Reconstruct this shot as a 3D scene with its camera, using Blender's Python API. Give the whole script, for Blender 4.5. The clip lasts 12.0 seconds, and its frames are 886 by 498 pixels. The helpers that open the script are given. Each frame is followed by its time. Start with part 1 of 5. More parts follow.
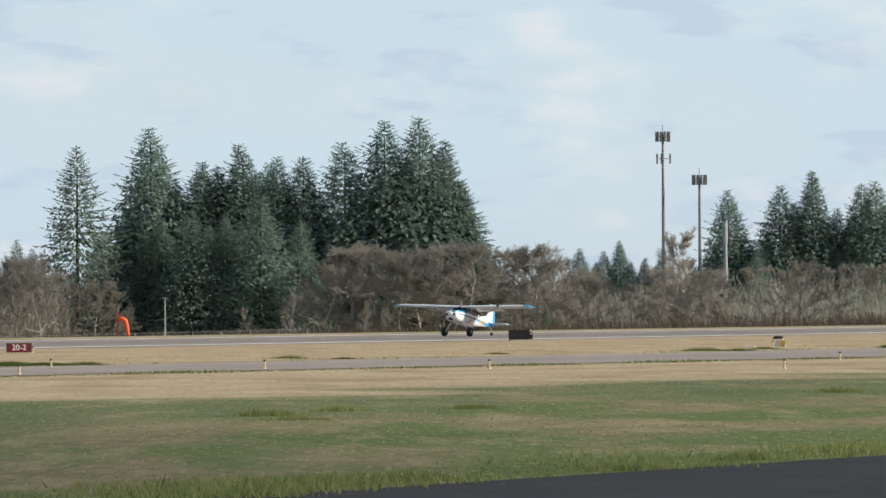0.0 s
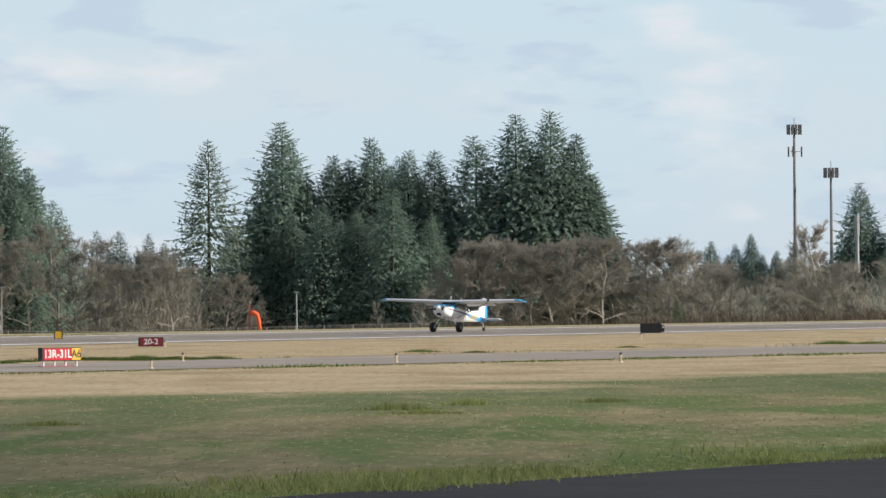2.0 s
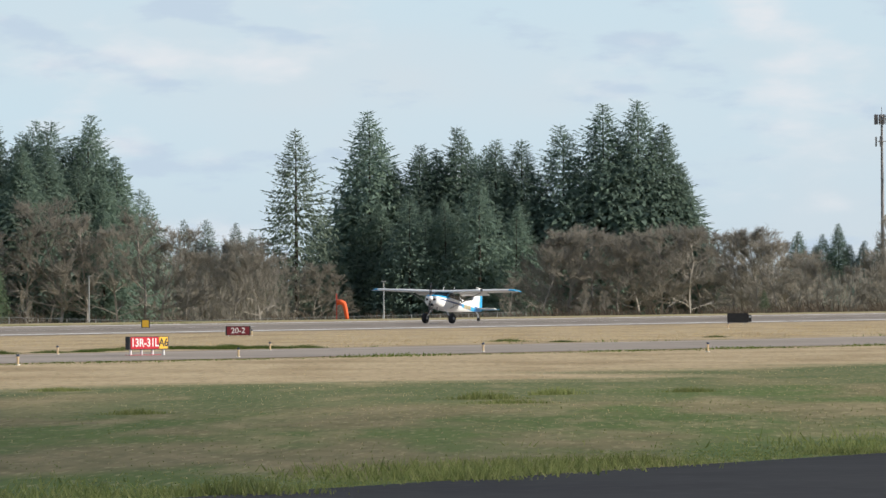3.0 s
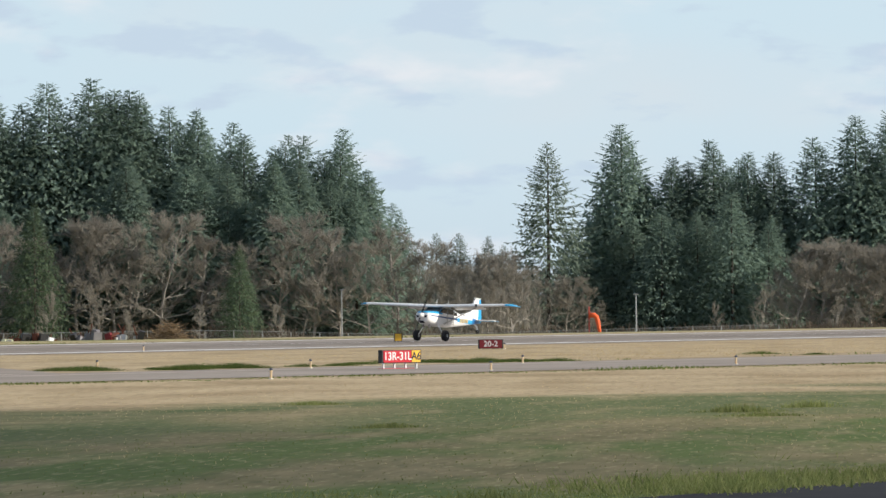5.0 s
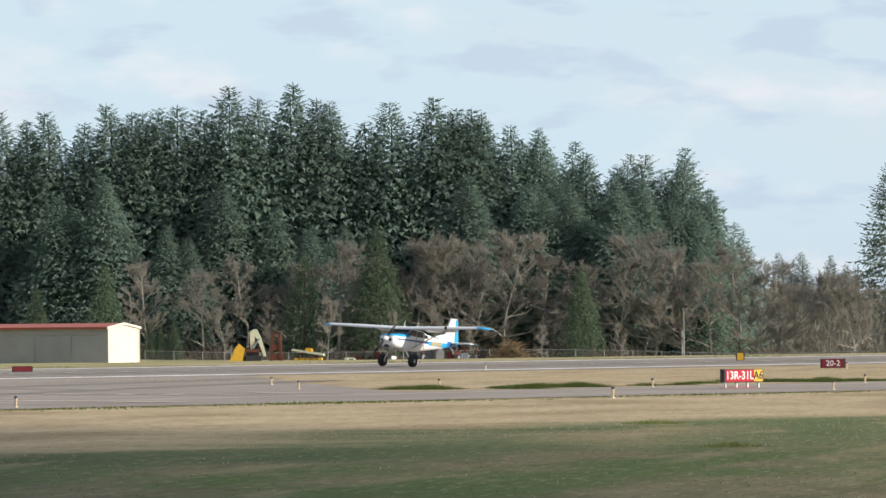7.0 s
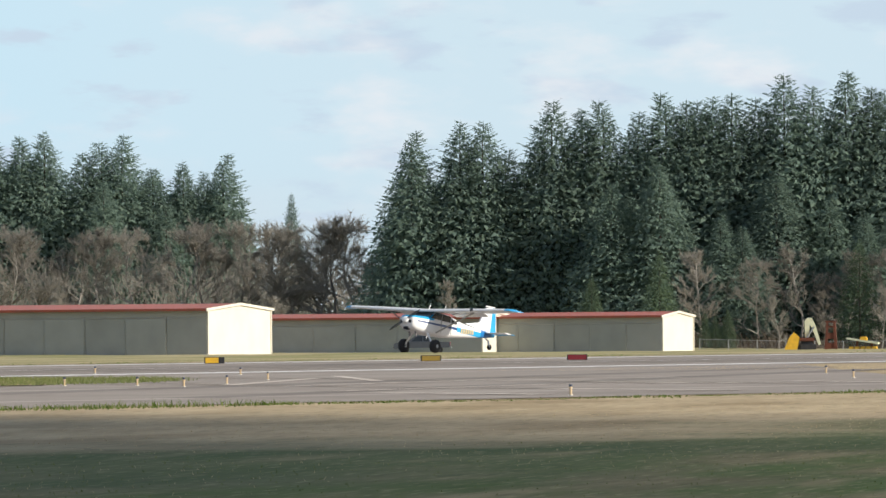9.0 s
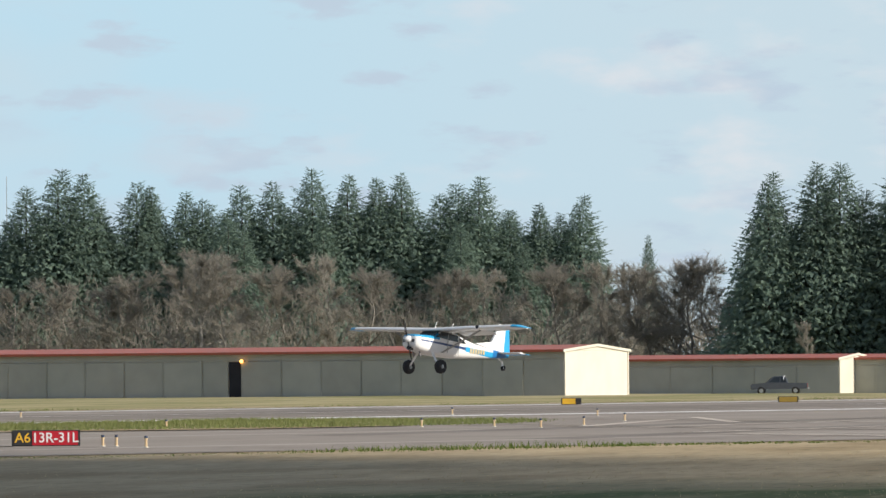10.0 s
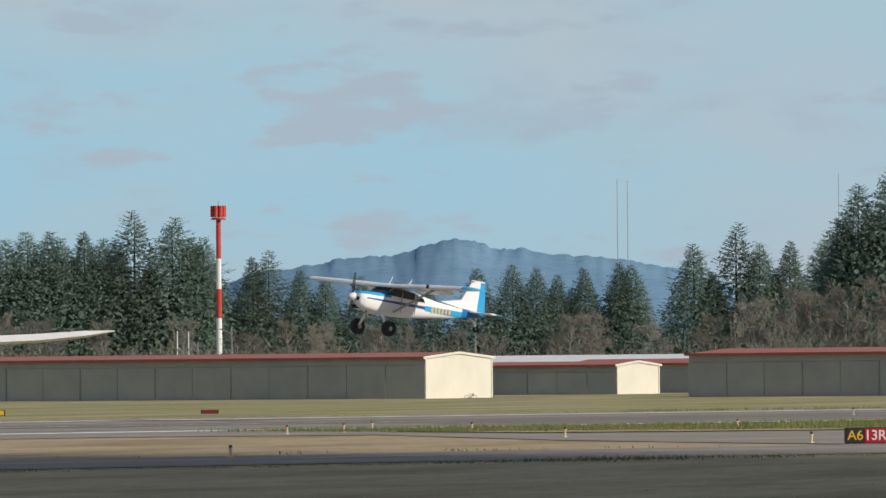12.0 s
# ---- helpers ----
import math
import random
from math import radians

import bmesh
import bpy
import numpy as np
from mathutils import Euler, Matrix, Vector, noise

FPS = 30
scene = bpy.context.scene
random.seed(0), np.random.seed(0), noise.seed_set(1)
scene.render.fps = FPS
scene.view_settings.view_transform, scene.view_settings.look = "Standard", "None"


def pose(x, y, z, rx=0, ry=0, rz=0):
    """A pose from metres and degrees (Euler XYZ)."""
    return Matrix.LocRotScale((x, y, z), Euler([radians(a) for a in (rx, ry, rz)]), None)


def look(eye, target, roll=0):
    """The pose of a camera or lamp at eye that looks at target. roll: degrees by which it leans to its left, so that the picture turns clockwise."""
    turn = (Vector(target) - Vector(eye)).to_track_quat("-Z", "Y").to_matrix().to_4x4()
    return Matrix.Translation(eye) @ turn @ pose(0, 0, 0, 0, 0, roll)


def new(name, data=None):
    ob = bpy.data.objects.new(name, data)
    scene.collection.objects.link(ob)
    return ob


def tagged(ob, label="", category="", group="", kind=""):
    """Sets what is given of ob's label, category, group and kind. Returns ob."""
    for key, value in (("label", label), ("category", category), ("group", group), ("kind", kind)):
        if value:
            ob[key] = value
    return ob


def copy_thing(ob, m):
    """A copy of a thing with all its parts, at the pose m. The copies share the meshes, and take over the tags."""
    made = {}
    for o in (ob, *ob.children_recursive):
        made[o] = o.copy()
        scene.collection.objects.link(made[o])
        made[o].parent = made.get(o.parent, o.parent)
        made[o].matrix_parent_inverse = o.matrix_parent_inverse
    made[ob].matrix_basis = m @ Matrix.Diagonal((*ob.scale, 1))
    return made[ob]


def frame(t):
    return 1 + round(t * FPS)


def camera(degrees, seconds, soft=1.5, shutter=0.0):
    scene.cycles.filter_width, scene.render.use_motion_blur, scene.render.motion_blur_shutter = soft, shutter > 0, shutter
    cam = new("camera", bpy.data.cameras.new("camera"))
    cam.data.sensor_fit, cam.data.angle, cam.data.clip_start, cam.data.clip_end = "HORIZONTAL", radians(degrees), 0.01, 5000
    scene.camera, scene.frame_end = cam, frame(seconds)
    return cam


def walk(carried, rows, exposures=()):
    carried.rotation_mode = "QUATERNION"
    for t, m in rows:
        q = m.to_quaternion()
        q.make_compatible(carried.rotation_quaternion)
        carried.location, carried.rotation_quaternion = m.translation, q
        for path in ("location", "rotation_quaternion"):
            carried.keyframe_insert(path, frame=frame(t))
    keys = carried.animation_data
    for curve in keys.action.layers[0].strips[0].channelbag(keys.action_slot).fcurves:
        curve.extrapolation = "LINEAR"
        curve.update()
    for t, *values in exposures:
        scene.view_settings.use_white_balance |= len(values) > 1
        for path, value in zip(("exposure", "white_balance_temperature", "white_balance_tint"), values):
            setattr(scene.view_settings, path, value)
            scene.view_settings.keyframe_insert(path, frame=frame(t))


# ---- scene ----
# Plan: the camera stands at the origin, y is the way it first looks, x to its right.
# The runway is laid out in its own axes: ALONG is the take-off direction, ACROSS points from its centre line to the camera.
EYE = 1.96
cam = camera(7.803, 12.0, soft=1.5)
ROWS = [
    (0.0, 0.000, 0.534, -0.440),
    (0.5, -0.210, 0.583, -0.485),
    (1.0, -0.487, 0.458, -0.443),
    (1.5, -0.746, 0.438, -0.528),
    (2.0, -1.159, 0.487, -0.534),
    (2.5, -1.587, 0.360, -0.557),
    (2.7, -1.727, 0.369, -0.504),
    (4.3, -3.047, 0.539, -0.518),
    (4.5, -3.307, 0.518, -0.548),
    (5.0, -4.152, 0.535, -0.603),
    (5.5, -4.818, 0.636, -0.532),
    (6.0, -5.456, 0.636, -0.391),
    (6.4, -6.128, 0.668, -0.474),
    (6.5, -6.334, 0.654, -0.431),
    (6.7, -6.650, 0.683, -0.450),
    (8.3, -10.253, 0.683, -0.573),
    (8.5, -10.742, 0.594, -0.586),
    (9.0, -12.056, 0.671, -0.469),
    (9.5, -13.699, 0.894, -0.454),
    (9.9, -14.902, 1.012, -0.423),
    (10.0, -15.200, 1.058, -0.465),
    (10.5, -16.752, 1.138, -0.531),
    (11.0, -18.575, 1.122, -0.537),
    (11.5, -20.685, 1.124, -0.516),
    (12.0, -22.531, 1.097, -0.509),
]
walk(cam, [(t, pose(0, 0, EYE, 0, 0, -yaw) @ pose(0, 0, 0, 90 + pitch) @ pose(0, 0, 0, 0, 0, roll)) for t, yaw, pitch, roll in ROWS],
     [(0.0, 0.15), (2.5, 0.16), (4.5, 0.20), (8.5, 0.27), (10.5, 0.02), (11.5, -0.18), (12.0, -0.32)])

ALONG, ACROSS, START = Vector((-0.4253, -0.9050, 0)), Vector((0.9050, -0.4253, 0)), Vector((0, 463, 0))
HEADING = 154.83


def runway(a, b, z=0.0):
    """A place a metres along the runway and b metres from its centre line towards the camera."""
    return START + ALONG * a + ACROSS * b + Vector((0, 0, z))


def bearing(az, d, z=0.0):
    """A place d metres from the camera, az degrees to the right of its first direction."""
    return Vector((d * math.sin(radians(az)), d * math.cos(radians(az)), z))


def smooth(x, lo, hi):
    x = min(1, max(0, (x - lo) / (hi - lo)))
    return x * x * (3 - 2 * x)


def lie(x, y):
    """The height of the land: level round the runway, falling gently away beyond it."""
    b = x * ACROSS.x + (y - 463) * ACROSS.y
    az = math.degrees(math.atan2(x, max(1, y)))
    drop = 1.5 + 1.2 * smooth(az, -6.5, -4.0) - 0.55 * smooth(-az, 8.5, 10.5) - 0.4 * smooth(-az, 13.0, 14.5)
    return -drop * smooth(-b, 40, 230)


# ---- light ----
SUN_EL, SUN_AZ = 27.0, 96.0
sun = new("sun", bpy.data.lights.new("sun", "SUN"))
sun.data.energy, sun.data.angle, sun.data.color = 5.0, radians(1.0), (1.0, 0.93, 0.82)
sun.matrix_world = look(bearing(SUN_AZ, 300, 300 * math.tan(radians(SUN_EL))), (0, 0, 0))

world = bpy.data.worlds.new("sky")
scene.world = world
world.use_nodes = True
wn, wl = world.node_tree.nodes, world.node_tree.links
back = wn["Background"]
back.inputs["Strength"].default_value = 0.086
sky = wn.new("ShaderNodeTexSky")
sky.sky_type, sky.sun_disc, sky.sun_elevation, sky.sun_rotation = "NISHITA", False, radians(SUN_EL), radians(SUN_AZ)
sky.air_density, sky.dust_density, sky.ozone_density = 1.0, 0.6, 1.5
geo = wn.new("ShaderNodeTexCoord")


def sky_noise(scale, stretch, detail, lo, hi, shift):
    m = wn.new("ShaderNodeMapping")
    m.inputs["Scale"].default_value = (scale, scale, scale * stretch)
    m.inputs["Location"].default_value = (shift, shift * 0.7, shift * 1.3)
    n = wn.new("ShaderNodeTexNoise")
    n.inputs["Scale"].default_value, n.inputs["Detail"].default_value, n.inputs["Roughness"].default_value = 1.0, detail, 0.52
    r = wn.new("ShaderNodeMapRange")
    r.interpolation_type = "SMOOTHSTEP"
    r.inputs["From Min"].default_value, r.inputs["From Max"].default_value = lo, hi
    wl.new(geo.outputs["Generated"], m.inputs["Vector"])
    wl.new(m.outputs["Vector"], n.inputs["Vector"])
    wl.new(n.outputs["Fac"], r.inputs["Value"])
    return r.outputs["Result"]


def sky_mix(a, b, fac):
    m = wn.new("ShaderNodeMix")
    m.data_type = "RGBA"
    for slot, v in ((6, a), (7, b)):
        if isinstance(v, tuple):
            m.inputs[slot].default_value = v
        else:
            wl.new(v, m.inputs[slot])
    wl.new(fac, m.inputs[0])
    return m.outputs[2]


tint = wn.new("ShaderNodeMix")
tint.data_type, tint.blend_type = "RGBA", "MULTIPLY"
tint.inputs[0].default_value = 1.0
tint.inputs[7].default_value = (0.92, 1.0, 1.06, 1)
wl.new(sky.outputs["Color"], tint.inputs[6])
split = wn.new("ShaderNodeSeparateXYZ")
wl.new(geo.outputs["Generated"], split.inputs[0])


def sky_ramp(out, lo, hi, a=0.0, b=1.0):
    r = wn.new("ShaderNodeMapRange")
    r.interpolation_type = "SMOOTHSTEP"
    for key, v in zip(("From Min", "From Max", "To Min", "To Max"), (lo, hi, a, b)):
        r.inputs[key].default_value = v
    wl.new(out, r.inputs["Value"])
    return r.outputs["Result"]


# pale blue air near the horizon, whiter on the sunny side, under broken cloud
low = sky_mix((4.8, 8.1, 10.0, 1), (6.2, 7.7, 8.6, 1), sky_ramp(split.outputs["X"], -0.44, -0.19))
low = sky_mix((6.0, 7.1, 7.9, 1), low, sky_ramp(split.outputs["Z"], -0.005, 0.03))
veil = sky_mix(low, (6.9, 7.5, 8.0, 1), sky_noise(9, 2.2, 4, 0.46, 0.80, 3.1))
grey = sky_mix(veil, (5.7, 6.9, 8.1, 1), sky_noise(46, 3.4, 8, 0.53, 0.65, 7.7))
bright = sky_mix((5.5, 7.0, 8.3, 1), (8.1, 8.4, 8.8, 1), sky_ramp(split.outputs["X"], -0.36, -0.20))
cloud = sky_mix(grey, bright, sky_noise(40, 2.6, 8, 0.52, 0.78, 1.9))
high = sky_mix(tint.outputs[2], (4.0, 4.6, 5.6, 1), sky_noise(4, 1.5, 5, 0.36, 0.62, 5.5))
behind = sky_mix(cloud, (5.0, 5.9, 7.2, 1), sky_ramp(split.outputs["Y"], 0.35, -0.25))
white = sky_mix(behind, high, sky_ramp(split.outputs["Z"], 0.12, 0.4))
wl.new(white, back.inputs["Color"])


def shade_cloud():
    """An unseen low cumulus added beside the field to shade the near grass and taxiway."""
    rnd = random.Random(17)
    bm = bmesh.new()
    up = 420.0
    c = bearing(-31, 108) + bearing(SUN_AZ, up / math.tan(radians(SUN_EL)), up)
    for _ in range(150):
        a, r = rnd.uniform(-1, 1), rnd.uniform(-1, 1)
        g = bmesh.ops.create_icosphere(bm, subdivisions=2, radius=rnd.uniform(9, 15))
        off = bearing(-37 + 17 * r, 114 + 40 * a) - bearing(-31, 108) + Vector((0, 0, rnd.uniform(-3, 3)))
        bmesh.ops.transform(bm, matrix=Matrix.Translation(c + off), verts=g["verts"])
    me = bpy.data.meshes.new("cloud")
    bm.to_mesh(me)
    bm.free()
    tagged(new("cloud", me), "unseen low cumulus cloud out of view, added to shade the near grass", "cloud", kind="structure")
    return me


CLOUD_MESH = shade_cloud()


# ---- materials ----
def material(name, base, second=None, scale=4.0, rough=0.7, metal=0.0, bump=0.0, bump_scale=40.0, jitter=0.0, spec=0.5, fine=None):
    """A surface with two tones mixed by coarse and fine noise, with relief, and varied from piece to piece."""
    m = bpy.data.materials.new(name)
    m.use_nodes = True
    n, l = m.node_tree.nodes, m.node_tree.links
    p = n["Principled BSDF"]
    p.inputs["Roughness"].default_value, p.inputs["Metallic"].default_value = rough, metal
    p.inputs["Specular IOR Level"].default_value = spec
    tc = n.new("ShaderNodeTexCoord")
    if second is None:
        second = tuple(c * 0.82 for c in base)

    def noise_of(s, detail=6):
        t = n.new("ShaderNodeTexNoise")
        t.inputs["Scale"].default_value, t.inputs["Detail"].default_value = s, detail
        l.new(tc.outputs["Object"], t.inputs["Vector"])
        return t.outputs["Fac"]

    def mixed(a, b, f):
        x = n.new("ShaderNodeMix")
        x.data_type = "RGBA"
        for slot, v in ((6, a), (7, b)):
            if isinstance(v, tuple):
                x.inputs[slot].default_value = (*v, 1)
            else:
                l.new(v, x.inputs[slot])
        l.new(f, x.inputs[0])
        return x.outputs[2]

    def ramp(v, lo, hi):
        r = n.new("ShaderNodeMapRange")
        r.inputs["From Min"].default_value, r.inputs["From Max"].default_value = lo, hi
        l.new(v, r.inputs["Value"])
        return r.outputs["Result"]

    col = mixed(base, second, ramp(noise_of(scale), 0.32, 0.68))
    if fine:
        col = mixed(col, fine, ramp(noise_of(scale * 9, 4), 0.5, 0.85))
    if jitter:
        info = n.new("ShaderNodeObjectInfo")
        hsv = n.new("ShaderNodeHueSaturation")
        r = n.new("ShaderNodeMapRange")
        r.inputs["To Min"].default_value, r.inputs["To Max"].default_value = 1 - jitter, 1 + jitter
        l.new(info.outputs["Random"], r.inputs["Value"])
        l.new(r.outputs["Result"], hsv.inputs["Value"])
        l.new(col, hsv.inputs["Color"])
        col = hsv.outputs["Color"]
    l.new(col, p.inputs["Base Color"])
    if bump:
        b = n.new("ShaderNodeBump")
        b.inputs["Strength"].default_value, b.inputs["Distance"].default_value = bump, 0.02
        l.new(noise_of(bump_scale), b.inputs["Height"])
        l.new(b.outputs["Normal"], p.inputs["Normal"])
    return m


def glowing(name, colour, strength):
    m = material(name, colour)
    p = m.node_tree.nodes["Principled BSDF"]
    p.inputs["Emission Color"].default_value = (*colour, 1)
    p.inputs["Emission Strength"].default_value = strength
    return m


def leafy(name, base, second, jitter, random_lo=0.6, random_hi=1.4):
    """Foliage or grass: each blade or spray its own tone, each plant its own shade, a little light let through."""
    m = bpy.data.materials.new(name)
    m.use_nodes = True
    n, l = m.node_tree.nodes, m.node_tree.links
    p = n["Principled BSDF"]
    p.inputs["Roughness"].default_value, p.inputs["Specular IOR Level"].default_value = 0.8, 0.06
    geom, info = n.new("ShaderNodeNewGeometry"), n.new("ShaderNodeObjectInfo")
    mix = n.new("ShaderNodeMix")
    mix.data_type = "RGBA"
    mix.inputs[6].default_value, mix.inputs[7].default_value = (*base, 1), (*second, 1)
    l.new(geom.outputs["Random Per Island"], mix.inputs[0])
    r = n.new("ShaderNodeMapRange")
    r.inputs["To Min"].default_value, r.inputs["To Max"].default_value = 1 - jitter, 1 + jitter
    l.new(info.outputs["Random"], r.inputs["Value"])
    hsv = n.new("ShaderNodeHueSaturation")
    l.new(r.outputs["Result"], hsv.inputs["Value"])
    l.new(mix.outputs[2], hsv.inputs["Color"])
    l.new(hsv.outputs["Color"], p.inputs["Base Color"])
    t = n.new("ShaderNodeBsdfTranslucent")
    l.new(hsv.outputs["Color"], t.inputs["Color"])
    add = n.new("ShaderNodeMixShader")
    add.inputs[0].default_value = 0.5
    l.new(p.outputs["BSDF"], add.inputs[1])
    l.new(t.outputs["BSDF"], add.inputs[2])
    l.new(add.outputs["Shader"], n["Material Output"].inputs["Surface"])
    return m


def field_material():
    """Airfield grass: bands of dry and green growth along the runway, patchy at several sizes."""
    m = bpy.data.materials.new("airfield_grass")
    m.use_nodes = True
    n, l = m.node_tree.nodes, m.node_tree.links
    p = n["Principled BSDF"]
    p.inputs["Roughness"].default_value, p.inputs["Specular IOR Level"].default_value = 0.9, 0.1
    geom = n.new("ShaderNodeNewGeometry")
    dot = n.new("ShaderNodeVectorMath")
    dot.operation = "DOT_PRODUCT"
    sub = n.new("ShaderNodeVectorMath")
    sub.operation = "SUBTRACT"
    sub.inputs[1].default_value = START
    dot.inputs[1].default_value = ACROSS
    l.new(geom.outputs["Position"], sub.inputs[0])
    l.new(sub.outputs["Vector"], dot.inputs[0])

    def noise_of(s, stretch=1.0, detail=5):
        mp = n.new("ShaderNodeMapping")
        mp.inputs["Rotation"].default_value = (0, 0, radians(-HEADING))
        mp.inputs["Scale"].default_value = (s, s * stretch, s)
        t = n.new("ShaderNodeTexNoise")
        t.inputs["Scale"].default_value, t.inputs["Detail"].default_value = 1.0, detail
        l.new(geom.outputs["Position"], mp.inputs["Vector"])
        l.new(mp.outputs["Vector"], t.inputs["Vector"])
        return t.outputs["Fac"]

    def ranged(v, a, b, c=0.0, d=1.0):
        r = n.new("ShaderNodeMapRange")
        for k, x in zip(("From Min", "From Max", "To Min", "To Max"), (a, b, c, d)):
            r.inputs[k].default_value = x
        l.new(v, r.inputs["Value"])
        return r.outputs["Result"]

    def maths(op, a, b):
        x = n.new("ShaderNodeMath")
        x.operation = op
        for i, v in enumerate((a, b)):
            if isinstance(v, (int, float)):
                x.inputs[i].default_value = v
            else:
                l.new(v, x.inputs[i])
        return x.outputs[0]

    def mixed(a, b, f):
        x = n.new("ShaderNodeMix")
        x.data_type = "RGBA"
        for slot, v in ((6, a), (7, b)):
            if isinstance(v, tuple):
                x.inputs[slot].default_value = (*v, 1)
            else:
                l.new(v, x.inputs[slot])
        l.new(f, x.inputs[0])
        return x.outputs[2]

    across = maths("ADD", dot.outputs["Value"], ranged(noise_of(0.07), 0.3, 0.7, -7, 7))
    bare_soil = ranged(noise_of(0.22, 0.35), 0.50, 0.66)
    dry = mixed((0.36, 0.273, 0.166), (0.47, 0.368, 0.232), ranged(noise_of(0.5, 0.3), 0.3, 0.7))
    dry = mixed(dry, (0.30, 0.222, 0.128), bare_soil)
    green = mixed((0.086, 0.113, 0.041), (0.138, 0.146, 0.064), ranged(noise_of(0.35, 0.3), 0.35, 0.65))
    green = mixed(green, (0.23, 0.19, 0.10), ranged(noise_of(0.16, 0.25), 0.52, 0.72))
    dull = mixed((0.155, 0.135, 0.063), (0.225, 0.188, 0.102), ranged(noise_of(0.9, 0.25, 8), 0.35, 0.65))
    dull = mixed(dull, (0.095, 0.13, 0.037), ranged(noise_of(0.33, 0.22, 8), 0.43, 0.57))
    green = mixed(green, dull, ranged(across, 141, 147))
    green = mixed(green, (0.265, 0.22, 0.12), ranged(noise_of(0.6, 0.16, 8), 0.56, 0.68, 0.0, 0.75))
    near = ranged(across, 124, 132)
    lush = ranged(across, 160, 166)
    far = ranged(across, -30, -45)
    col = mixed(dry, green, near)
    col = mixed(col, (0.088, 0.125, 0.036), lush)
    col = mixed(col, mixed((0.25, 0.235, 0.10), (0.40, 0.335, 0.185), ranged(noise_of(0.12, 0.3), 0.4, 0.6)), far)
    col = mixed(col, (0.055, 0.065, 0.024), ranged(noise_of(5.0, 0.12, 6), 0.50, 0.72, 0.0, 0.45))
    col = mixed(col, (0.38, 0.33, 0.19), ranged(noise_of(8.0, 0.10, 6), 0.55, 0.72, 0.0, 0.55))
    col = mixed(col, (0.05, 0.045, 0.025), ranged(noise_of(1.6, 0.3), 0.60, 0.95, 0.0, 0.8))
    l.new(col, p.inputs["Base Color"])
    return m


GRASS = field_material()
ASPHALT = material("worn_asphalt", (0.265, 0.229, 0.20), (0.33, 0.289, 0.253), 0.12, 0.95, spec=0.04, fine=(0.225, 0.195, 0.17))
APRON = material("dark_asphalt", (0.036, 0.036, 0.039), (0.048, 0.048, 0.05), 0.3, 0.95, spec=0.05, fine=(0.06, 0.06, 0.062))
PAINT = material("road_paint", (0.84, 0.82, 0.79), (0.66, 0.63, 0.60), 0.8, 0.7)
OLD_PAINT = material("worn_road_paint", (0.42, 0.35, 0.27), (0.22, 0.19, 0.16), 0.6, 0.8)
# needles paler than real fir: the lift of distance haze is in the colour
NEEDLES = leafy("fir_needles_hazed", (0.175, 0.245, 0.208), (0.205, 0.275, 0.208), 0.14)
NEEDLES_YOUNG = leafy("young_needles", (0.105, 0.155, 0.100), (0.140, 0.185, 0.110), 0.15)
NEEDLES_LIGHT = leafy("spruce_needles", (0.150, 0.195, 0.155), (0.175, 0.215, 0.160), 0.15)
BARK = material("bark", (0.055, 0.045, 0.036), (0.09, 0.072, 0.055), 2.0, 0.9, bump=0.5, bump_scale=15, jitter=0.2)
TWIGS = leafy("bare_twigs", (0.265, 0.245, 0.21), (0.37, 0.345, 0.295), 0.18)
PALE_BARK = material("pale_bark", (0.33, 0.30, 0.265), (0.22, 0.20, 0.175), 2.0, 0.9, jitter=0.2)
BRUSH_LEAF = leafy("brush", (0.10, 0.082, 0.064), (0.22, 0.18, 0.14), 0.3)
CUT_BRUSH = leafy("cut_brush", (0.22, 0.155, 0.095), (0.42, 0.32, 0.21), 0.1)
BLADE = leafy("green_blades", (0.14, 0.175, 0.055), (0.27, 0.28, 0.115), 0.1)
DARK_WEED = leafy("dark_weeds", (0.05, 0.085, 0.02), (0.12, 0.15, 0.045), 0.2)
STRAW = leafy("dry_blades", (0.50, 0.38, 0.21), (0.66, 0.53, 0.32), 0.1)
TUFT = leafy("coarse_tufts", (0.075, 0.12, 0.025), (0.19, 0.22, 0.07), 0.2)
CREAM = material("cream_cladding", (0.71, 0.665, 0.56), (0.655, 0.61, 0.51), 0.4, 0.6, bump=0.15, bump_scale=3)
DOOR_GREY = material("sage_cladding", (0.38, 0.385, 0.345), (0.33, 0.335, 0.30), 0.5, 0.6, bump=0.1, bump_scale=6, jitter=0.06)
ROOF_RED = material("red_roof", (0.42, 0.09, 0.05), (0.30, 0.085, 0.05), 1.0, 0.5)
ROOF_WHITE = material("white_roof", (0.80, 0.78, 0.76), (0.70, 0.69, 0.68), 0.7, 0.5)
# near-black colour that paints the shade inside openings
OPENING_SHADE = material("opening_shade", (0.012, 0.014, 0.02), (0.02, 0.022, 0.03), 1.0, 0.9)
STEEL = material("galvanised_steel", (0.42, 0.43, 0.43), (0.32, 0.33, 0.33), 2.0, 0.5, metal=0.6)
MAST = material("mast_steel", (0.17, 0.16, 0.17), (0.23, 0.22, 0.225), 1.0, 0.6, metal=0.3)
WHITE = material("white_paint", (0.80, 0.80, 0.79), (0.74, 0.74, 0.73), 1.5, 0.35)
RED = material("red_paint", (0.55, 0.05, 0.03), (0.42, 0.045, 0.03), 1.5, 0.45)
ORANGE = material("orange_fabric", (0.85, 0.13, 0.03), (0.70, 0.10, 0.03), 2.0, 0.75)
YELLOW = material("yellow_paint", (0.80, 0.47, 0.03), (0.66, 0.38, 0.03), 3.0, 0.5)
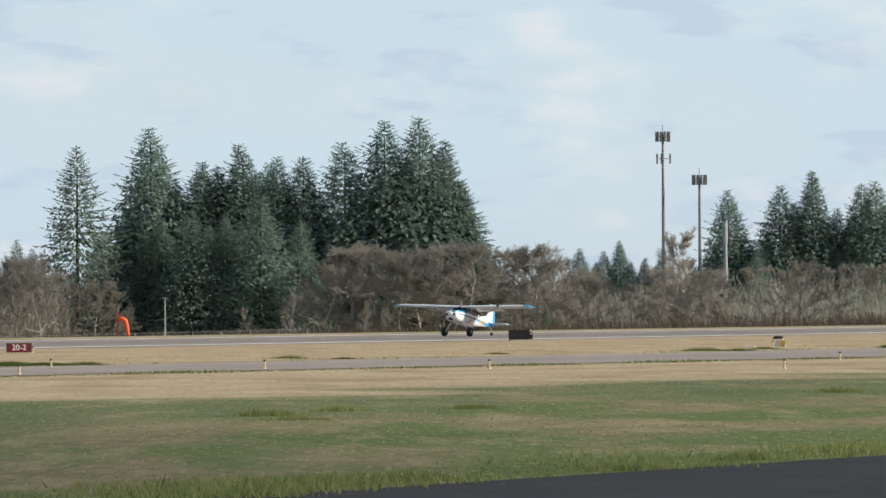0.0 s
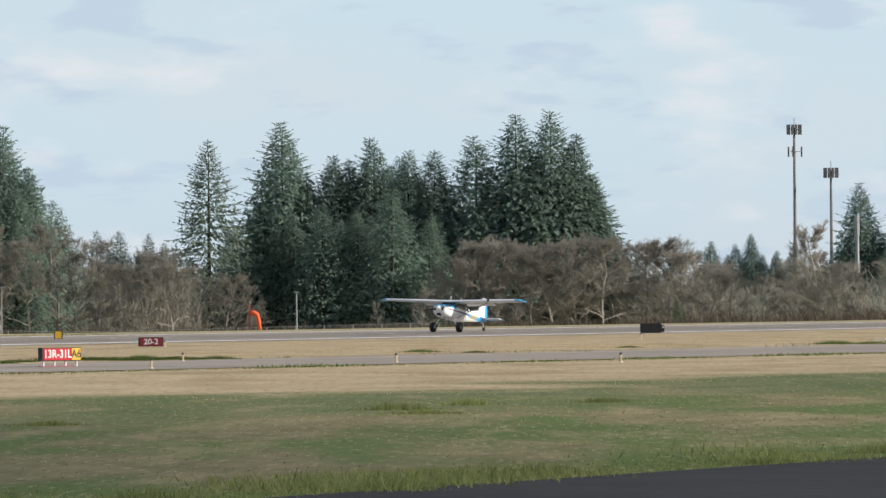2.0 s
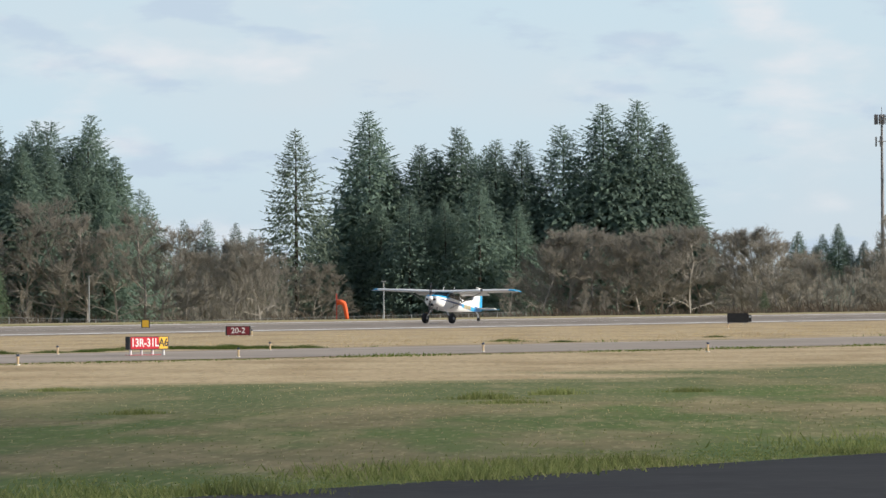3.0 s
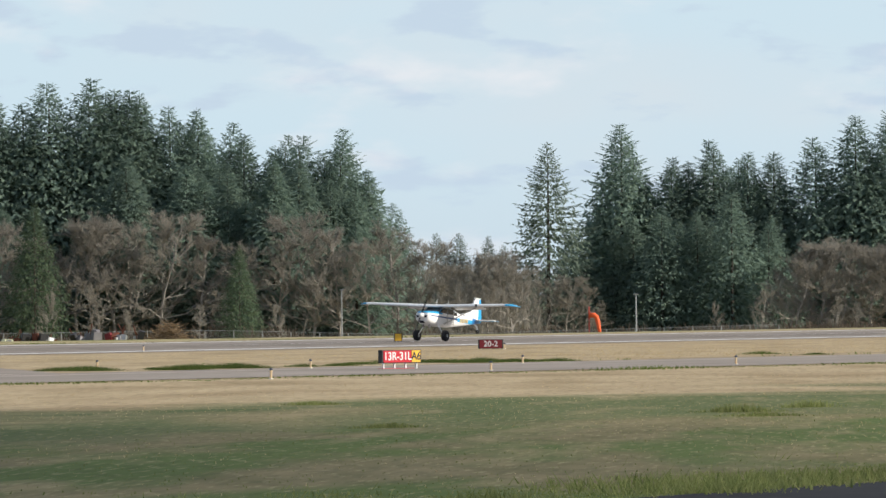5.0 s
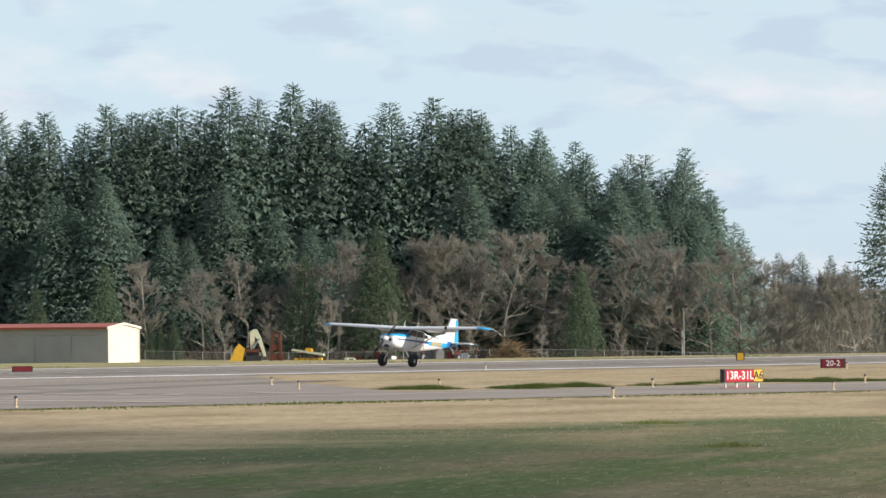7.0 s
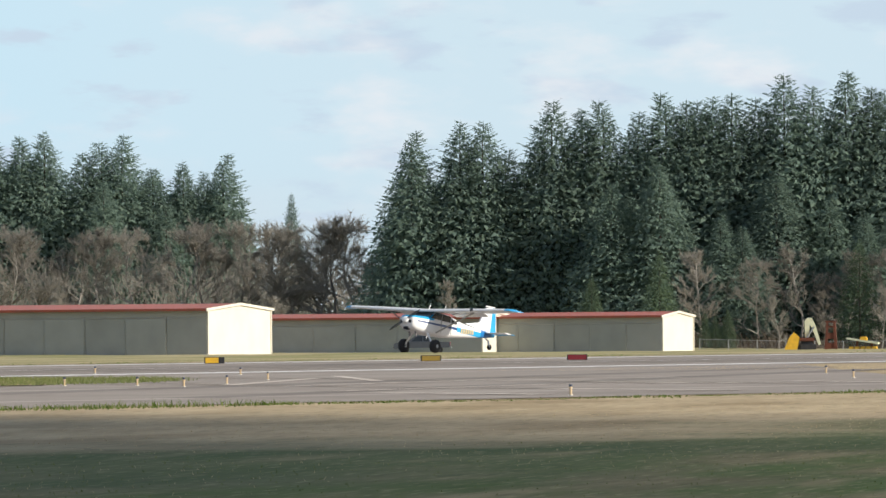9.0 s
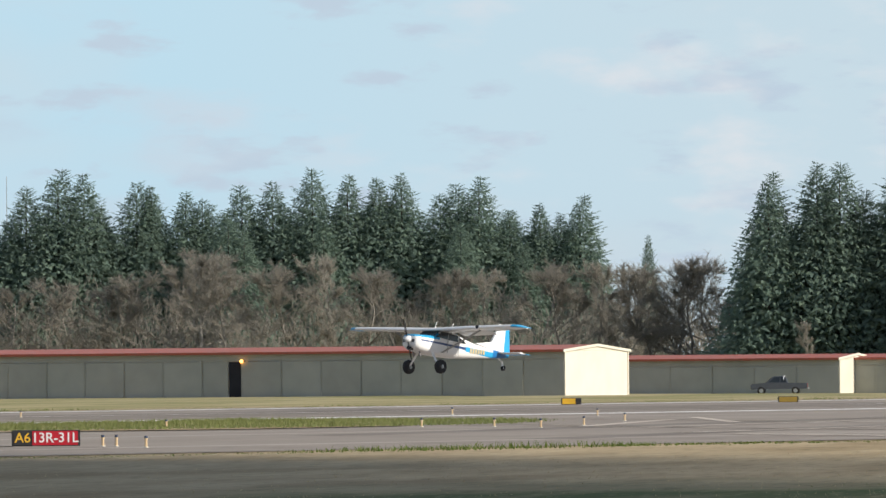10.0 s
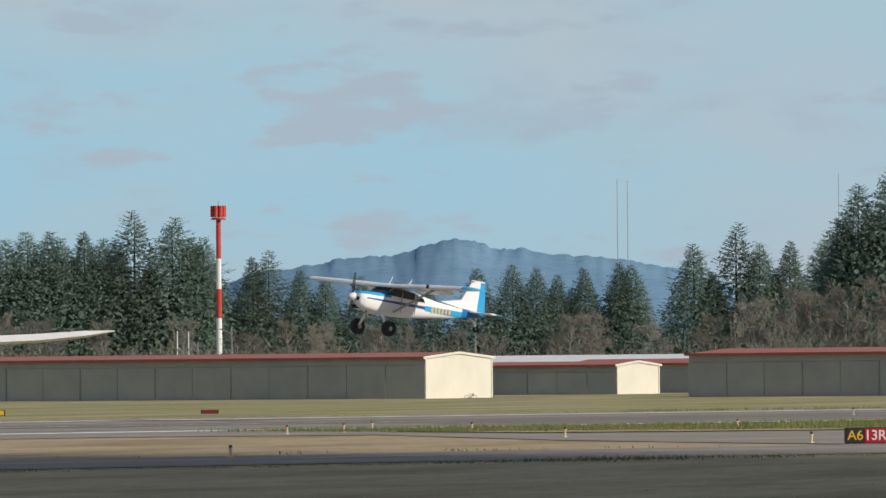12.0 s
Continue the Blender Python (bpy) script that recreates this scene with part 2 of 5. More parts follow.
BLACK = material("black_paint", (0.02, 0.02, 0.022), (0.035, 0.033, 0.033), 3.0, 0.5)
RUST = material("rusted_steel", (0.17, 0.055, 0.03), (0.10, 0.035, 0.022), 2.0, 0.9, bump=0.4, bump_scale=12)
SIGN_RED = material("sign_red", (0.50, 0.010, 0.025), (0.44, 0.010, 0.022), 2.0, 0.4)
SIGN_MAROON = material("sign_maroon", (0.20, 0.012, 0.02), (0.15, 0.012, 0.018), 2.0, 0.5)
TYRE = material("tyre_rubber", (0.014, 0.014, 0.015), (0.024, 0.023, 0.023), 8.0, 0.85)
GLASS = material("dark_glazing", (0.015, 0.02, 0.025), (0.025, 0.03, 0.035), 3.0, 0.08)
GREY_CAR = material("grey_car_paint", (0.085, 0.092, 0.108), (0.07, 0.077, 0.09), 3.0, 0.35, metal=0.2)
TAN = material("tan_stake_paint", (0.66, 0.50, 0.30), (0.58, 0.40, 0.22), 6.0, 0.6)
CREAM_STEEL = material("pale_machine_paint", (0.72, 0.72, 0.50), (0.60, 0.60, 0.42), 2.0, 0.55)
# the hill's blue tones carry distance haze in the base colour
HAZED_HILL = material("hill_haze_blue", (0.165, 0.285, 0.40), (0.205, 0.325, 0.44), 0.012, 1.0, spec=0.0, fine=(0.13, 0.24, 0.345))
CLOUD_MESH.materials.append(material("cloud_white", (0.85, 0.85, 0.87), (0.78, 0.79, 0.82), 0.02, 1.0))
BULB = glowing("amber_lamp", (1.0, 0.42, 0.08), 6.0)


# ---- building blocks ----
def part(name, bm, mat, parent=None, label="", smooth_faces=False):
    """Links a bmesh as one mesh object under a thing or a part."""
    me = bpy.data.meshes.new(name)
    bm.normal_update()
    bm.to_mesh(me)
    bm.free()
    me.materials.append(mat)
    if smooth_faces:
        me.shade_smooth()
    ob = new(name, me)
    if parent:
        ob.parent = parent
    return tagged(ob, label) if label else ob


def share(name, me, parent, m=None):
    ob = new(name, me)
    ob.parent = parent
    if m is not None:
        ob.matrix_basis = m
    return ob


def thing(name, m, label, category, group="", kind=""):
    ob = new(name)
    ob.empty_display_size = 0.3
    ob.matrix_basis = m
    return tagged(ob, label, category, group, kind)


def turned(place, rz=0.0):
    return Matrix.Translation(place) @ pose(0, 0, 0, 0, 0, rz)


def box(bm, x0, x1, y0, y1, z0, z1, bevel=0.0, m=None):
    r = bmesh.ops.create_cube(bm, size=1)
    mm = Matrix.Translation(((x0 + x1) / 2, (y0 + y1) / 2, (z0 + z1) / 2)) @ Matrix.Diagonal((x1 - x0, y1 - y0, z1 - z0, 1))
    bmesh.ops.transform(bm, matrix=(m or Matrix()) @ mm, verts=r["verts"])
    if bevel:
        edges = list({e for v in r["verts"] for e in v.link_edges})
        bmesh.ops.bevel(bm, geom=edges, offset=bevel, segments=2, affect="EDGES")
    return bm


def boxes(*rows, bevel=0.0):
    bm = bmesh.new()
    for r in rows:
        box(bm, *r, bevel=bevel)
    return bm


def rod(bm, p, q, r0, r1=None, sides=8):
    p, q = Vector(p), Vector(q)
    r1 = r0 if r1 is None else r1
    g = bmesh.ops.create_cone(bm, cap_ends=True, segments=sides, radius1=r0, radius2=r1, depth=(q - p).length)
    m = Matrix.Translation((p + q) / 2) @ (q - p).to_track_quat("Z", "Y").to_matrix().to_4x4()
    bmesh.ops.transform(bm, matrix=m, verts=g["verts"])
    return bm


def rods(*rows, sides=8):
    bm = bmesh.new()
    for r in rows:
        rod(bm, *r, sides=sides)
    return bm


def loft(rings, cap=True):
    """A skin over closed rings of equal length."""
    bm = bmesh.new()
    vs = [[bm.verts.new(p) for p in ring] for ring in rings]
    k = len(vs[0])
    for a, b in zip(vs, vs[1:]):
        for i in range(k):
            bm.faces.new((a[i], a[(i + 1) % k], b[(i + 1) % k], b[i]))
    if cap:
        bm.faces.new(vs[0][::-1])
        bm.faces.new(vs[-1])
    bmesh.ops.recalc_face_normals(bm, faces=bm.faces)
    return bm


def prism(outline, y0, y1, axis="y"):
    """An outline of pairs pushed from y0 to y1."""
    make = {"y": lambda p, v: (p[0], v, p[1]), "x": lambda p, v: (v, p[0], p[1]), "z": lambda p, v: (p[0], p[1], v)}[axis]
    return loft([[make(p, y0) for p in outline], [make(p, y1) for p in outline]])


def lettering(name, text, size, m, mat, parent):
    """Raised characters in the built-in font, as a mesh."""
    cu = bpy.data.curves.new(name, "FONT")
    cu.body, cu.size, cu.align_x, cu.align_y, cu.extrude, cu.offset = text, size, "CENTER", "CENTER", 0.008, 0.012 * size
    tmp = new("tmp", cu)
    me = bpy.data.meshes.new_from_object(tmp.evaluated_get(bpy.context.evaluated_depsgraph_get()))
    bpy.data.objects.remove(tmp)
    me.materials.clear()
    me.materials.append(mat)
    ob = new(name, me)
    ob.parent, ob.matrix_basis = parent, m
    return ob


def sheet(name, corners, z, mat, label, category, kind="structure"):
    """A flat paved or painted area that follows the land, from its corners."""
    bm = bmesh.new()
    f = bm.faces.new([bm.verts.new((c[0], c[1], z)) for c in corners])
    bm.normal_update()
    if f.normal.z < 0:
        f.normal_flip()
    ob = part(name, bm, mat)
    return tagged(ob, label, category, kind=kind)


# ---- the ground ----
def build_ground():
    """One sheet to the horizon, finer where the land falls away."""
    rb = [-6000, -3000, -1600, -900, -600, -420, -300, -260] + list(range(-230, -29, 10)) + [0, 60, 120, 180, 260, 600, 2000]
    ra = [-6000, -3000, -1500, -900] + list(range(-600, 901, 60)) + [1300, 2500, 5000]
    bm = bmesh.new()
    grid = []
    for b in rb:
        line = []
        for a in ra:
            v = runway(a, b)
            line.append(bm.verts.new((v.x, v.y, lie(v.x, v.y))))
        grid.append(line)
    for p, q in zip(grid, grid[1:]):
        for i in range(len(ra) - 1):
            f = bm.faces.new((p[i], p[i + 1], q[i + 1], q[i]))
    bmesh.ops.recalc_face_normals(bm, faces=bm.faces)
    if bm.faces[0].normal.z < 0:
        bmesh.ops.reverse_faces(bm, faces=bm.faces)
    tagged(part("ground", bm, GRASS, smooth_faces=True), "flat airfield grass, dry and green in bands", "ground", kind="structure")


def paved(name, corners, z, mat, label, category):
    return sheet(name, [runway(a, b) for a, b in corners], z, mat, label, category)


def stripe(name, a0, b0, a1, b1, width, mat, label, z=0.026):
    """A painted line from one place of the runway's plan to another."""
    d = Vector((a1 - a0, b1 - b0))
    s = Vector((-d.y, d.x)).normalized() * width / 2
    paved(name, [(a0 + s.x, b0 + s.y), (a1 + s.x, b1 + s.y), (a1 - s.x, b1 - s.y), (a0 - s.x, b0 - s.y)], z, mat, label, "road marking")


build_ground()
paved("runway", [(-900, -29), (900, -29), (900, 27), (-900, 27)], 0.012, ASPHALT, "wide grey asphalt runway, weathered and patched", "runway")
paved("taxiway", [(-500, 134), (185, 105), (335, 89), (800, 62), (800, 46), (335, 76), (180, 86), (-500, 110)], 0.016, ASPHALT, "grey asphalt taxiway beside the runway", "taxiway")
paved("taxiway_link", [(165, 24), (180, 36), (207, 56), (253, 92), (299, 86), (294, 69), (291, 61), (281, 42), (291, 34), (310, 24)], 0.020, ASPHALT, "broad asphalt link from taxiway to runway", "taxiway")
paved("apron", [(-300, 166), (500, 166), (500, 260), (-300, 260)], 0.012, APRON, "dark asphalt apron with a worn edge", "apron")
# runway markings
for k, b in enumerate((-22.9, 22.9)):
    stripe("edge_line", -600, b, 700, b, 2.6, PAINT, "white painted runway edge line")
for k in range(-12, 16):
    stripe("centre_line", 60 * k, 0, 60 * k + 36, 0, 0.45, PAINT, "white painted centre line dash")
stripe("apron_line", -200, 176, 300, 176, 0.15, OLD_PAINT, "faded line on the dark apron")
for a0, b0, a1, b1, w in ((262, 82, 236, 26, 0.5), (250, 84, 222, 28, 0.4), (238, 44, 252, 62, 0.35), (226, 52, 232, 66, 0.6), (229, 45, 234, 55, 0.6), (240, 66, 246, 78, 0.7)):
    stripe("guide_line", a0, b0, a1, b1, w, OLD_PAINT, "faded yellowish taxi guide line", 0.030)
RUBBER = material("rubber_streaks", (0.19, 0.165, 0.145), (0.25, 0.22, 0.195), 0.2, 0.95, spec=0.05)
PATCH = material("pale_patching", (0.40, 0.355, 0.31), (0.34, 0.30, 0.265), 0.3, 0.95, spec=0.05)
for a0, b0, a1, b1, w in ((-200, 3.5, 420, 3.0, 2.2), (-150, -4.0, 380, -3.5, 2.0), (-80, 9.5, 250, 10.5, 1.2), (186, 40, 275, 70, 2.5), (196, 50, 282, 84, 2.0)):
    stripe("rubber_streak", a0, b0, a1, b1, w, RUBBER, "dark rubber and oil streak on asphalt", 0.0225)
for a0, b0, a1, b1, w in ((-300, 14, 500, 14, 1.6), (-300, -12, 500, -12, 2.2), (200, 34, 300, 36, 1.2), (100, 92, 330, 82, 1.4), (215, 60, 290, 66, 1.2)):
    stripe("asphalt_patch", a0, b0, a1, b1, w, PATCH, "pale sealed joint in the asphalt", 0.0215)
HOLD = material("hold_paint", (0.62, 0.54, 0.47), (0.42, 0.36, 0.31), 0.9, 0.8, spec=0.05)
for a0, b0, a1, b1, w in ((268, 78, 250, 73, 0.6), (250, 73, 244, 80, 0.5), (252, 61, 231, 48, 0.6), (240, 58, 222, 42, 0.5), (271, 82, 275, 91, 1.0), (262, 82, 266, 91, 1.0), (244, 70, 248, 79, 0.9), (241, 76, 246, 84, 0.7), (255, 66, 236, 60, 0.5)):
    stripe("guide_line", a0, b0, a1, b1, w, HOLD, "pale worn guide line on the link", 0.0315)
paved("grass_island", [(243, 47), (252, 53), (262, 54), (271, 50), (277, 45), (274, 34), (264, 27), (226, 27), (234, 38)], 0.05, GRASS, "grassy island between link and runway", "grass")


# ---- grass ----
def blades(name, count, place, height, width, mat, label, lean=0.5):
    """Blades of grass as single slivers; place() gives a root and a size."""
    verts, faces = [], []
    rnd = random.random
    while len(faces) < count:
        x, y, z, s, n = place()
        for _ in range(n):
            r = 0.10 + 0.35 * s
            bx, by = x + random.gauss(0, r), y + random.gauss(0, r)
            h = height * s * (0.5 + 0.8 * rnd())
            w = width * (0.6 + 0.8 * rnd())
            dx, dy = random.gauss(0, lean) * h, random.gauss(0, lean) * h
            k = len(verts)
            turn = rnd() * 6.283
            wx, wy = w * math.cos(turn), w * math.sin(turn)
            verts += [(bx - wx, by - wy, z), (bx + wx, by + wy, z), (bx + dx, by + dy, z + h)]
            faces.append((k, k + 1, k + 2))
    me = bpy.data.meshes.new(name)
    me.from_pydata(verts, [], faces)
    me.materials.append(mat)
    return tagged(new(name, me), label, "grass", kind="stuff")


def near_spot():
    a, b = random.uniform(150, 420), 132 + 34 * random.random() ** 0.8
    p = runway(a, b)
    n = noise.noise(Vector((p.x * 0.16, p.y * 0.05, 0)))
    return p.x, p.y, 0.0, 0.5 + 0.9 * max(0, n), 1


def stalk_spot():
    """Dry stalks scattered in patches through the green."""
    while True:
        a, b = random.uniform(150, 420), 128 + 36 * random.random()
        p = runway(a, b)
        if noise.noise(Vector((p.x * 0.12 + 40, p.y * 0.045, 0))) > random.uniform(-0.3, 0.3):
            return p.x, p.y, 0.0, 0.4 + 0.4 * random.random(), 1


def edge_spot():
    a, b = random.uniform(300, 420), 166 - abs(random.gauss(0, 1.6))
    p = runway(a, b)
    n = noise.noise(Vector((p.x * 0.35, p.y * 0.12, 3)))
    return p.x, p.y, 0.0, max(0.15, 0.2 + 2.1 * n + 0.5 * random.random() ** 3), 5


def dry_spot():
    a, b = random.uniform(120, 420), random.uniform(108, 133)
    p = runway(a, b)
    return p.x, p.y, 0.0, 0.3 + 0.4 * random.random(), 1


def strip_spot():
    a, b = random.uniform(-60, 200), random.uniform(30, 82)
    p = runway(a, b)
    return p.x, p.y, 0.02, (0.12 + 0.4 * max(0, b - 34) / 50) * random.uniform(0.7, 1.3), 4


def along_edges():
    """Ragged growth where grass meets asphalt."""
    k = random.random()
    a = random.uniform(0, 420)
    near = 105 + (a - 185) * (-16 / 150)
    far = 86 + (a - 180) * (-10 / 155)
    if k < 0.62:
        b = near + 1 + abs(random.gauss(0, 1.0))
    elif k < 0.66:
        b = far - 1 - abs(random.gauss(0, 1.2))
        if 207 < a < 300:
            b = near + 1
    else:
        b = -31 - abs(random.gauss(0, 3))
    p = runway(a, b)
    n = noise.noise(Vector((a * 0.13, b * 0.05, 9)))
    return p.x, p.y, 0.0, max(0.12, 0.25 + 1.6 * n), 5


def island_spot():
    a = random.uniform(232, 276)
    b = random.uniform(28, 30 + 24 * math.sin(math.pi * (a - 222) / 62))
    p = runway(a, b)
    return p.x, p.y, 0.05, 0.5 + 0.6 * random.random(), 5


blades("green_grass", 26000, near_spot, 0.035, 0.010, BLADE, "rough green grass")
blades("dry_stalks", 9000, stalk_spot, 0.05, 0.006, STRAW, "dry stalks among the green grass")
blades("apron_edge_grass", 45000, edge_spot, 0.13, 0.012, BLADE, "long lush grass along the apron edge")
blades("dry_grass", 16000, dry_spot, 0.04, 0.012, STRAW, "dry straw-coloured grass")
blades("strip_grass", 60000, strip_spot, 0.09, 0.018, STRAW, "dry grass between taxiway and runway")
blades("verge_grass", 36000, along_edges, 0.16, 0.02, TUFT, "dark ragged grass along the pavement edges")
blades("island_grass", 26000, island_spot, 0.13, 0.022, BLADE, "green grass on the island")


def clump(name, count, h, spread, mat, label):
    verts, faces = [], []
    for _ in range(count):
        x, y = random.gauss(0, spread), random.gauss(0, spread)
        k, t = len(verts), h * random.uniform(0.5, 1.1) * math.exp(-(x * x + y * y) / (5 * spread * spread))
        a, w, o = random.random() * 6.28, 0.012, random.uniform(0.1, 0.6) * t
        wx, wy = w * math.sin(a * 3), w * math.cos(a * 3)
        verts += [(x - wx, y - wy, -0.01), (x + wx, y + wy, -0.01), (x + math.cos(a) * o, y + math.sin(a) * o, t)]
        faces.append((k, k + 1, k + 2))
    me = bpy.data.meshes.new(name)
    me.from_pydata(verts, [], faces)
    me.materials.append(mat)
    return me


TUFT_MESH = [clump("grass_tuft", 420, 0.22, 0.34, BLADE, "") for _ in range(3)]
WEED_MESH = [clump("weed_clump", 1100, 0.5, 0.8, DARK_WEED, "") for _ in range(2)]


def tufts():
    spots = [(311, 142.5), (306, 141.5), (303, 143), (315, 145), (281, 142), (342, 165), (336, 164), (363, 166), (358, 166), (352, 165), (325, 143), (302, 128), (347, 165.5), (370, 166), (376, 166)]
    for k, (a, b) in enumerate(spots):
        ob = new("grass_tuft", TUFT_MESH[k % 3])
        ob.matrix_basis = turned(runway(a, b), 50 * k) @ Matrix.Diagonal((random.uniform(0.5, 1.3), random.uniform(0.5, 1.3), random.uniform(0.45, 1.0), 1))
        tagged(ob, "dense dark green tuft of long grass", "grass tuft", kind="stuff")
    for k in range(44):
        a = random.choice((random.gauss(207, 3), random.uniform(120, 236), random.gauss(226, 4)))
        b = 86 + (a - 180) * (-10 / 155) - random.uniform(1.5, 8)
        ob = new("weed_clump", WEED_MESH[k % 2])
        s = random.uniform(0.15, 0.55)
        ob.matrix_basis = turned(runway(a, b), 70 * k) @ Matrix.Diagonal((s * 1.3, s * 1.3, s * 0.8, 1))
        tagged(ob, "dark weedy clump beside the taxiway", "weeds", kind="stuff")


tufts()


# ---- trees ----
def spray_mesh(name, verts, faces, mat):
    me = bpy.data.meshes.new(name)
    me.from_pydata(verts, [], faces)
    me.materials.append(mat)
    return me


def conifer(seed, spread=0.2, low=0.05, gaps=0.0, fine=1.0):
    """A fir of unit height: boughs set in a rising spiral, lifted near the top and drooping below, hung with slender sprays."""
    rnd = random.Random(seed)
    verts, faces = [], []
    lump = [rnd.uniform(0.78, 1.16) for _ in range(24)]
    lean = Vector((rnd.gauss(0, 0.008), rnd.gauss(0, 0.008), 0))

    def reach(t, a):
        """How far the crown spreads, t below the tip, on the side a."""
        k = lump[int((a % 6.283) / 1.05) * 4 + int(t * 3.99)]
        return spread * min(1.0, 0.02 + t * 1.22) ** 0.86 * (0.55 + 0.45 * k) * (1 - 0.3 * max(0, t - 0.8) / 0.2)

    def sliver(p, q, r):
        k = len(verts)
        verts.extend((tuple(p), tuple(q), tuple(r)))
        faces.append((k, k + 1, k + 2))

    z, a = low + 0.02 * rnd.random(), rnd.random() * 6.283
    while z < 0.985:
        t = 1 - z
        for _ in range(3 if t < 0.12 else 4):
            a += 2.4 + rnd.gauss(0, 0.25)
            if rnd.random() < gaps:
                continue
            r = reach(t, a) * rnd.choice((rnd.uniform(0.5, 0.85), rnd.uniform(0.8, 1.02), rnd.uniform(0.92, 1.25)))
            out, side = Vector((math.cos(a), math.sin(a), 0)), Vector((-math.sin(a), math.cos(a), 0))
            rise = 0.12 - 0.62 * min(1, t * 2.2) + rnd.gauss(0, 0.13)
            z0 = z + rnd.uniform(-0.006, 0.006)
            n = max(7, int((10 + 215 * r) * fine))
            small = 0.5 + 0.5 * min(1, t * 3.2)
            for i in range(n):
                f = 0.22 + 0.78 * (i + rnd.random()) / n
                c = out * (r * f) + lean * z + Vector((0, 0, z0 + r * f * (rise + 0.32 * f)))
                ln = (0.025 - 0.012 * f) * small * rnd.uniform(0.5, 1.4) / math.sqrt(fine)
                w = 0.0034 * small * rnd.uniform(0.7, 1.4) / math.sqrt(fine)
                tip = out * rnd.uniform(0.25, 0.9) + side * rnd.choice((-1, 1)) * rnd.uniform(0.1, 0.9) + Vector((0, 0, rnd.uniform(-0.75, 0.22)))
                e = (out * 0.8 + side * rnd.gauss(0, 0.4) + Vector((0, 0, rnd.gauss(0, 0.35)))) * w
                sliver(c - e, c + e, c + tip * ln)
            # the outer end of the bough
            c = out * r + lean * z + Vector((0, 0, z0 + r * (rise + 0.32)))
            e = (side * 0.7 + Vector((0, 0, 0.7))) * 0.004 * small
            sliver(c - e, c + e, c + (out + Vector((0, 0, 0.25))) * 0.018 * small)
        z += (0.0055 + 0.0085 * t) * rnd.uniform(0.8, 1.2) / math.sqrt(fine)
    # the dense inner mass of hanging foliage
    for _ in range(int((2400 + 4800 * fine) * (1 - 2.4 * gaps))):
        t = 0.05 + 0.92 * rnd.random() ** 0.8
        if 1 - t < low:
            continue
        a = rnd.random() * 6.283
        r = reach(t, a) * rnd.uniform(0.35, 0.9)
        out, side = Vector((math.cos(a), math.sin(a), 0)), Vector((-math.sin(a), math.cos(a), 0))
        c, w = out * r + Vector((0, 0, 1 - t)), (0.0025 + 0.0052 * min(1, t * 2)) * rnd.uniform(0.6, 1.4)
        u = (side * rnd.uniform(0.3, 1.0) + out * rnd.gauss(0, 0.5) + Vector((0, 0, rnd.gauss(0, 0.4)))) * w
        sliver(c - u, c + u, c + (out * rnd.uniform(0.1, 1.0) + side * rnd.gauss(0, 0.5) + Vector((0, 0, -0.9))) * w * 2.2)
    for i in range(4):
        o = Vector((math.cos(i * 1.57), math.sin(i * 1.57), 0)) * 0.0035
        sliver(lean + Vector((0, 0, 0.94)) - o, lean + Vector((0, 0, 0.94)) + o, lean + Vector((0, 0, 1.0)))
    return verts, faces


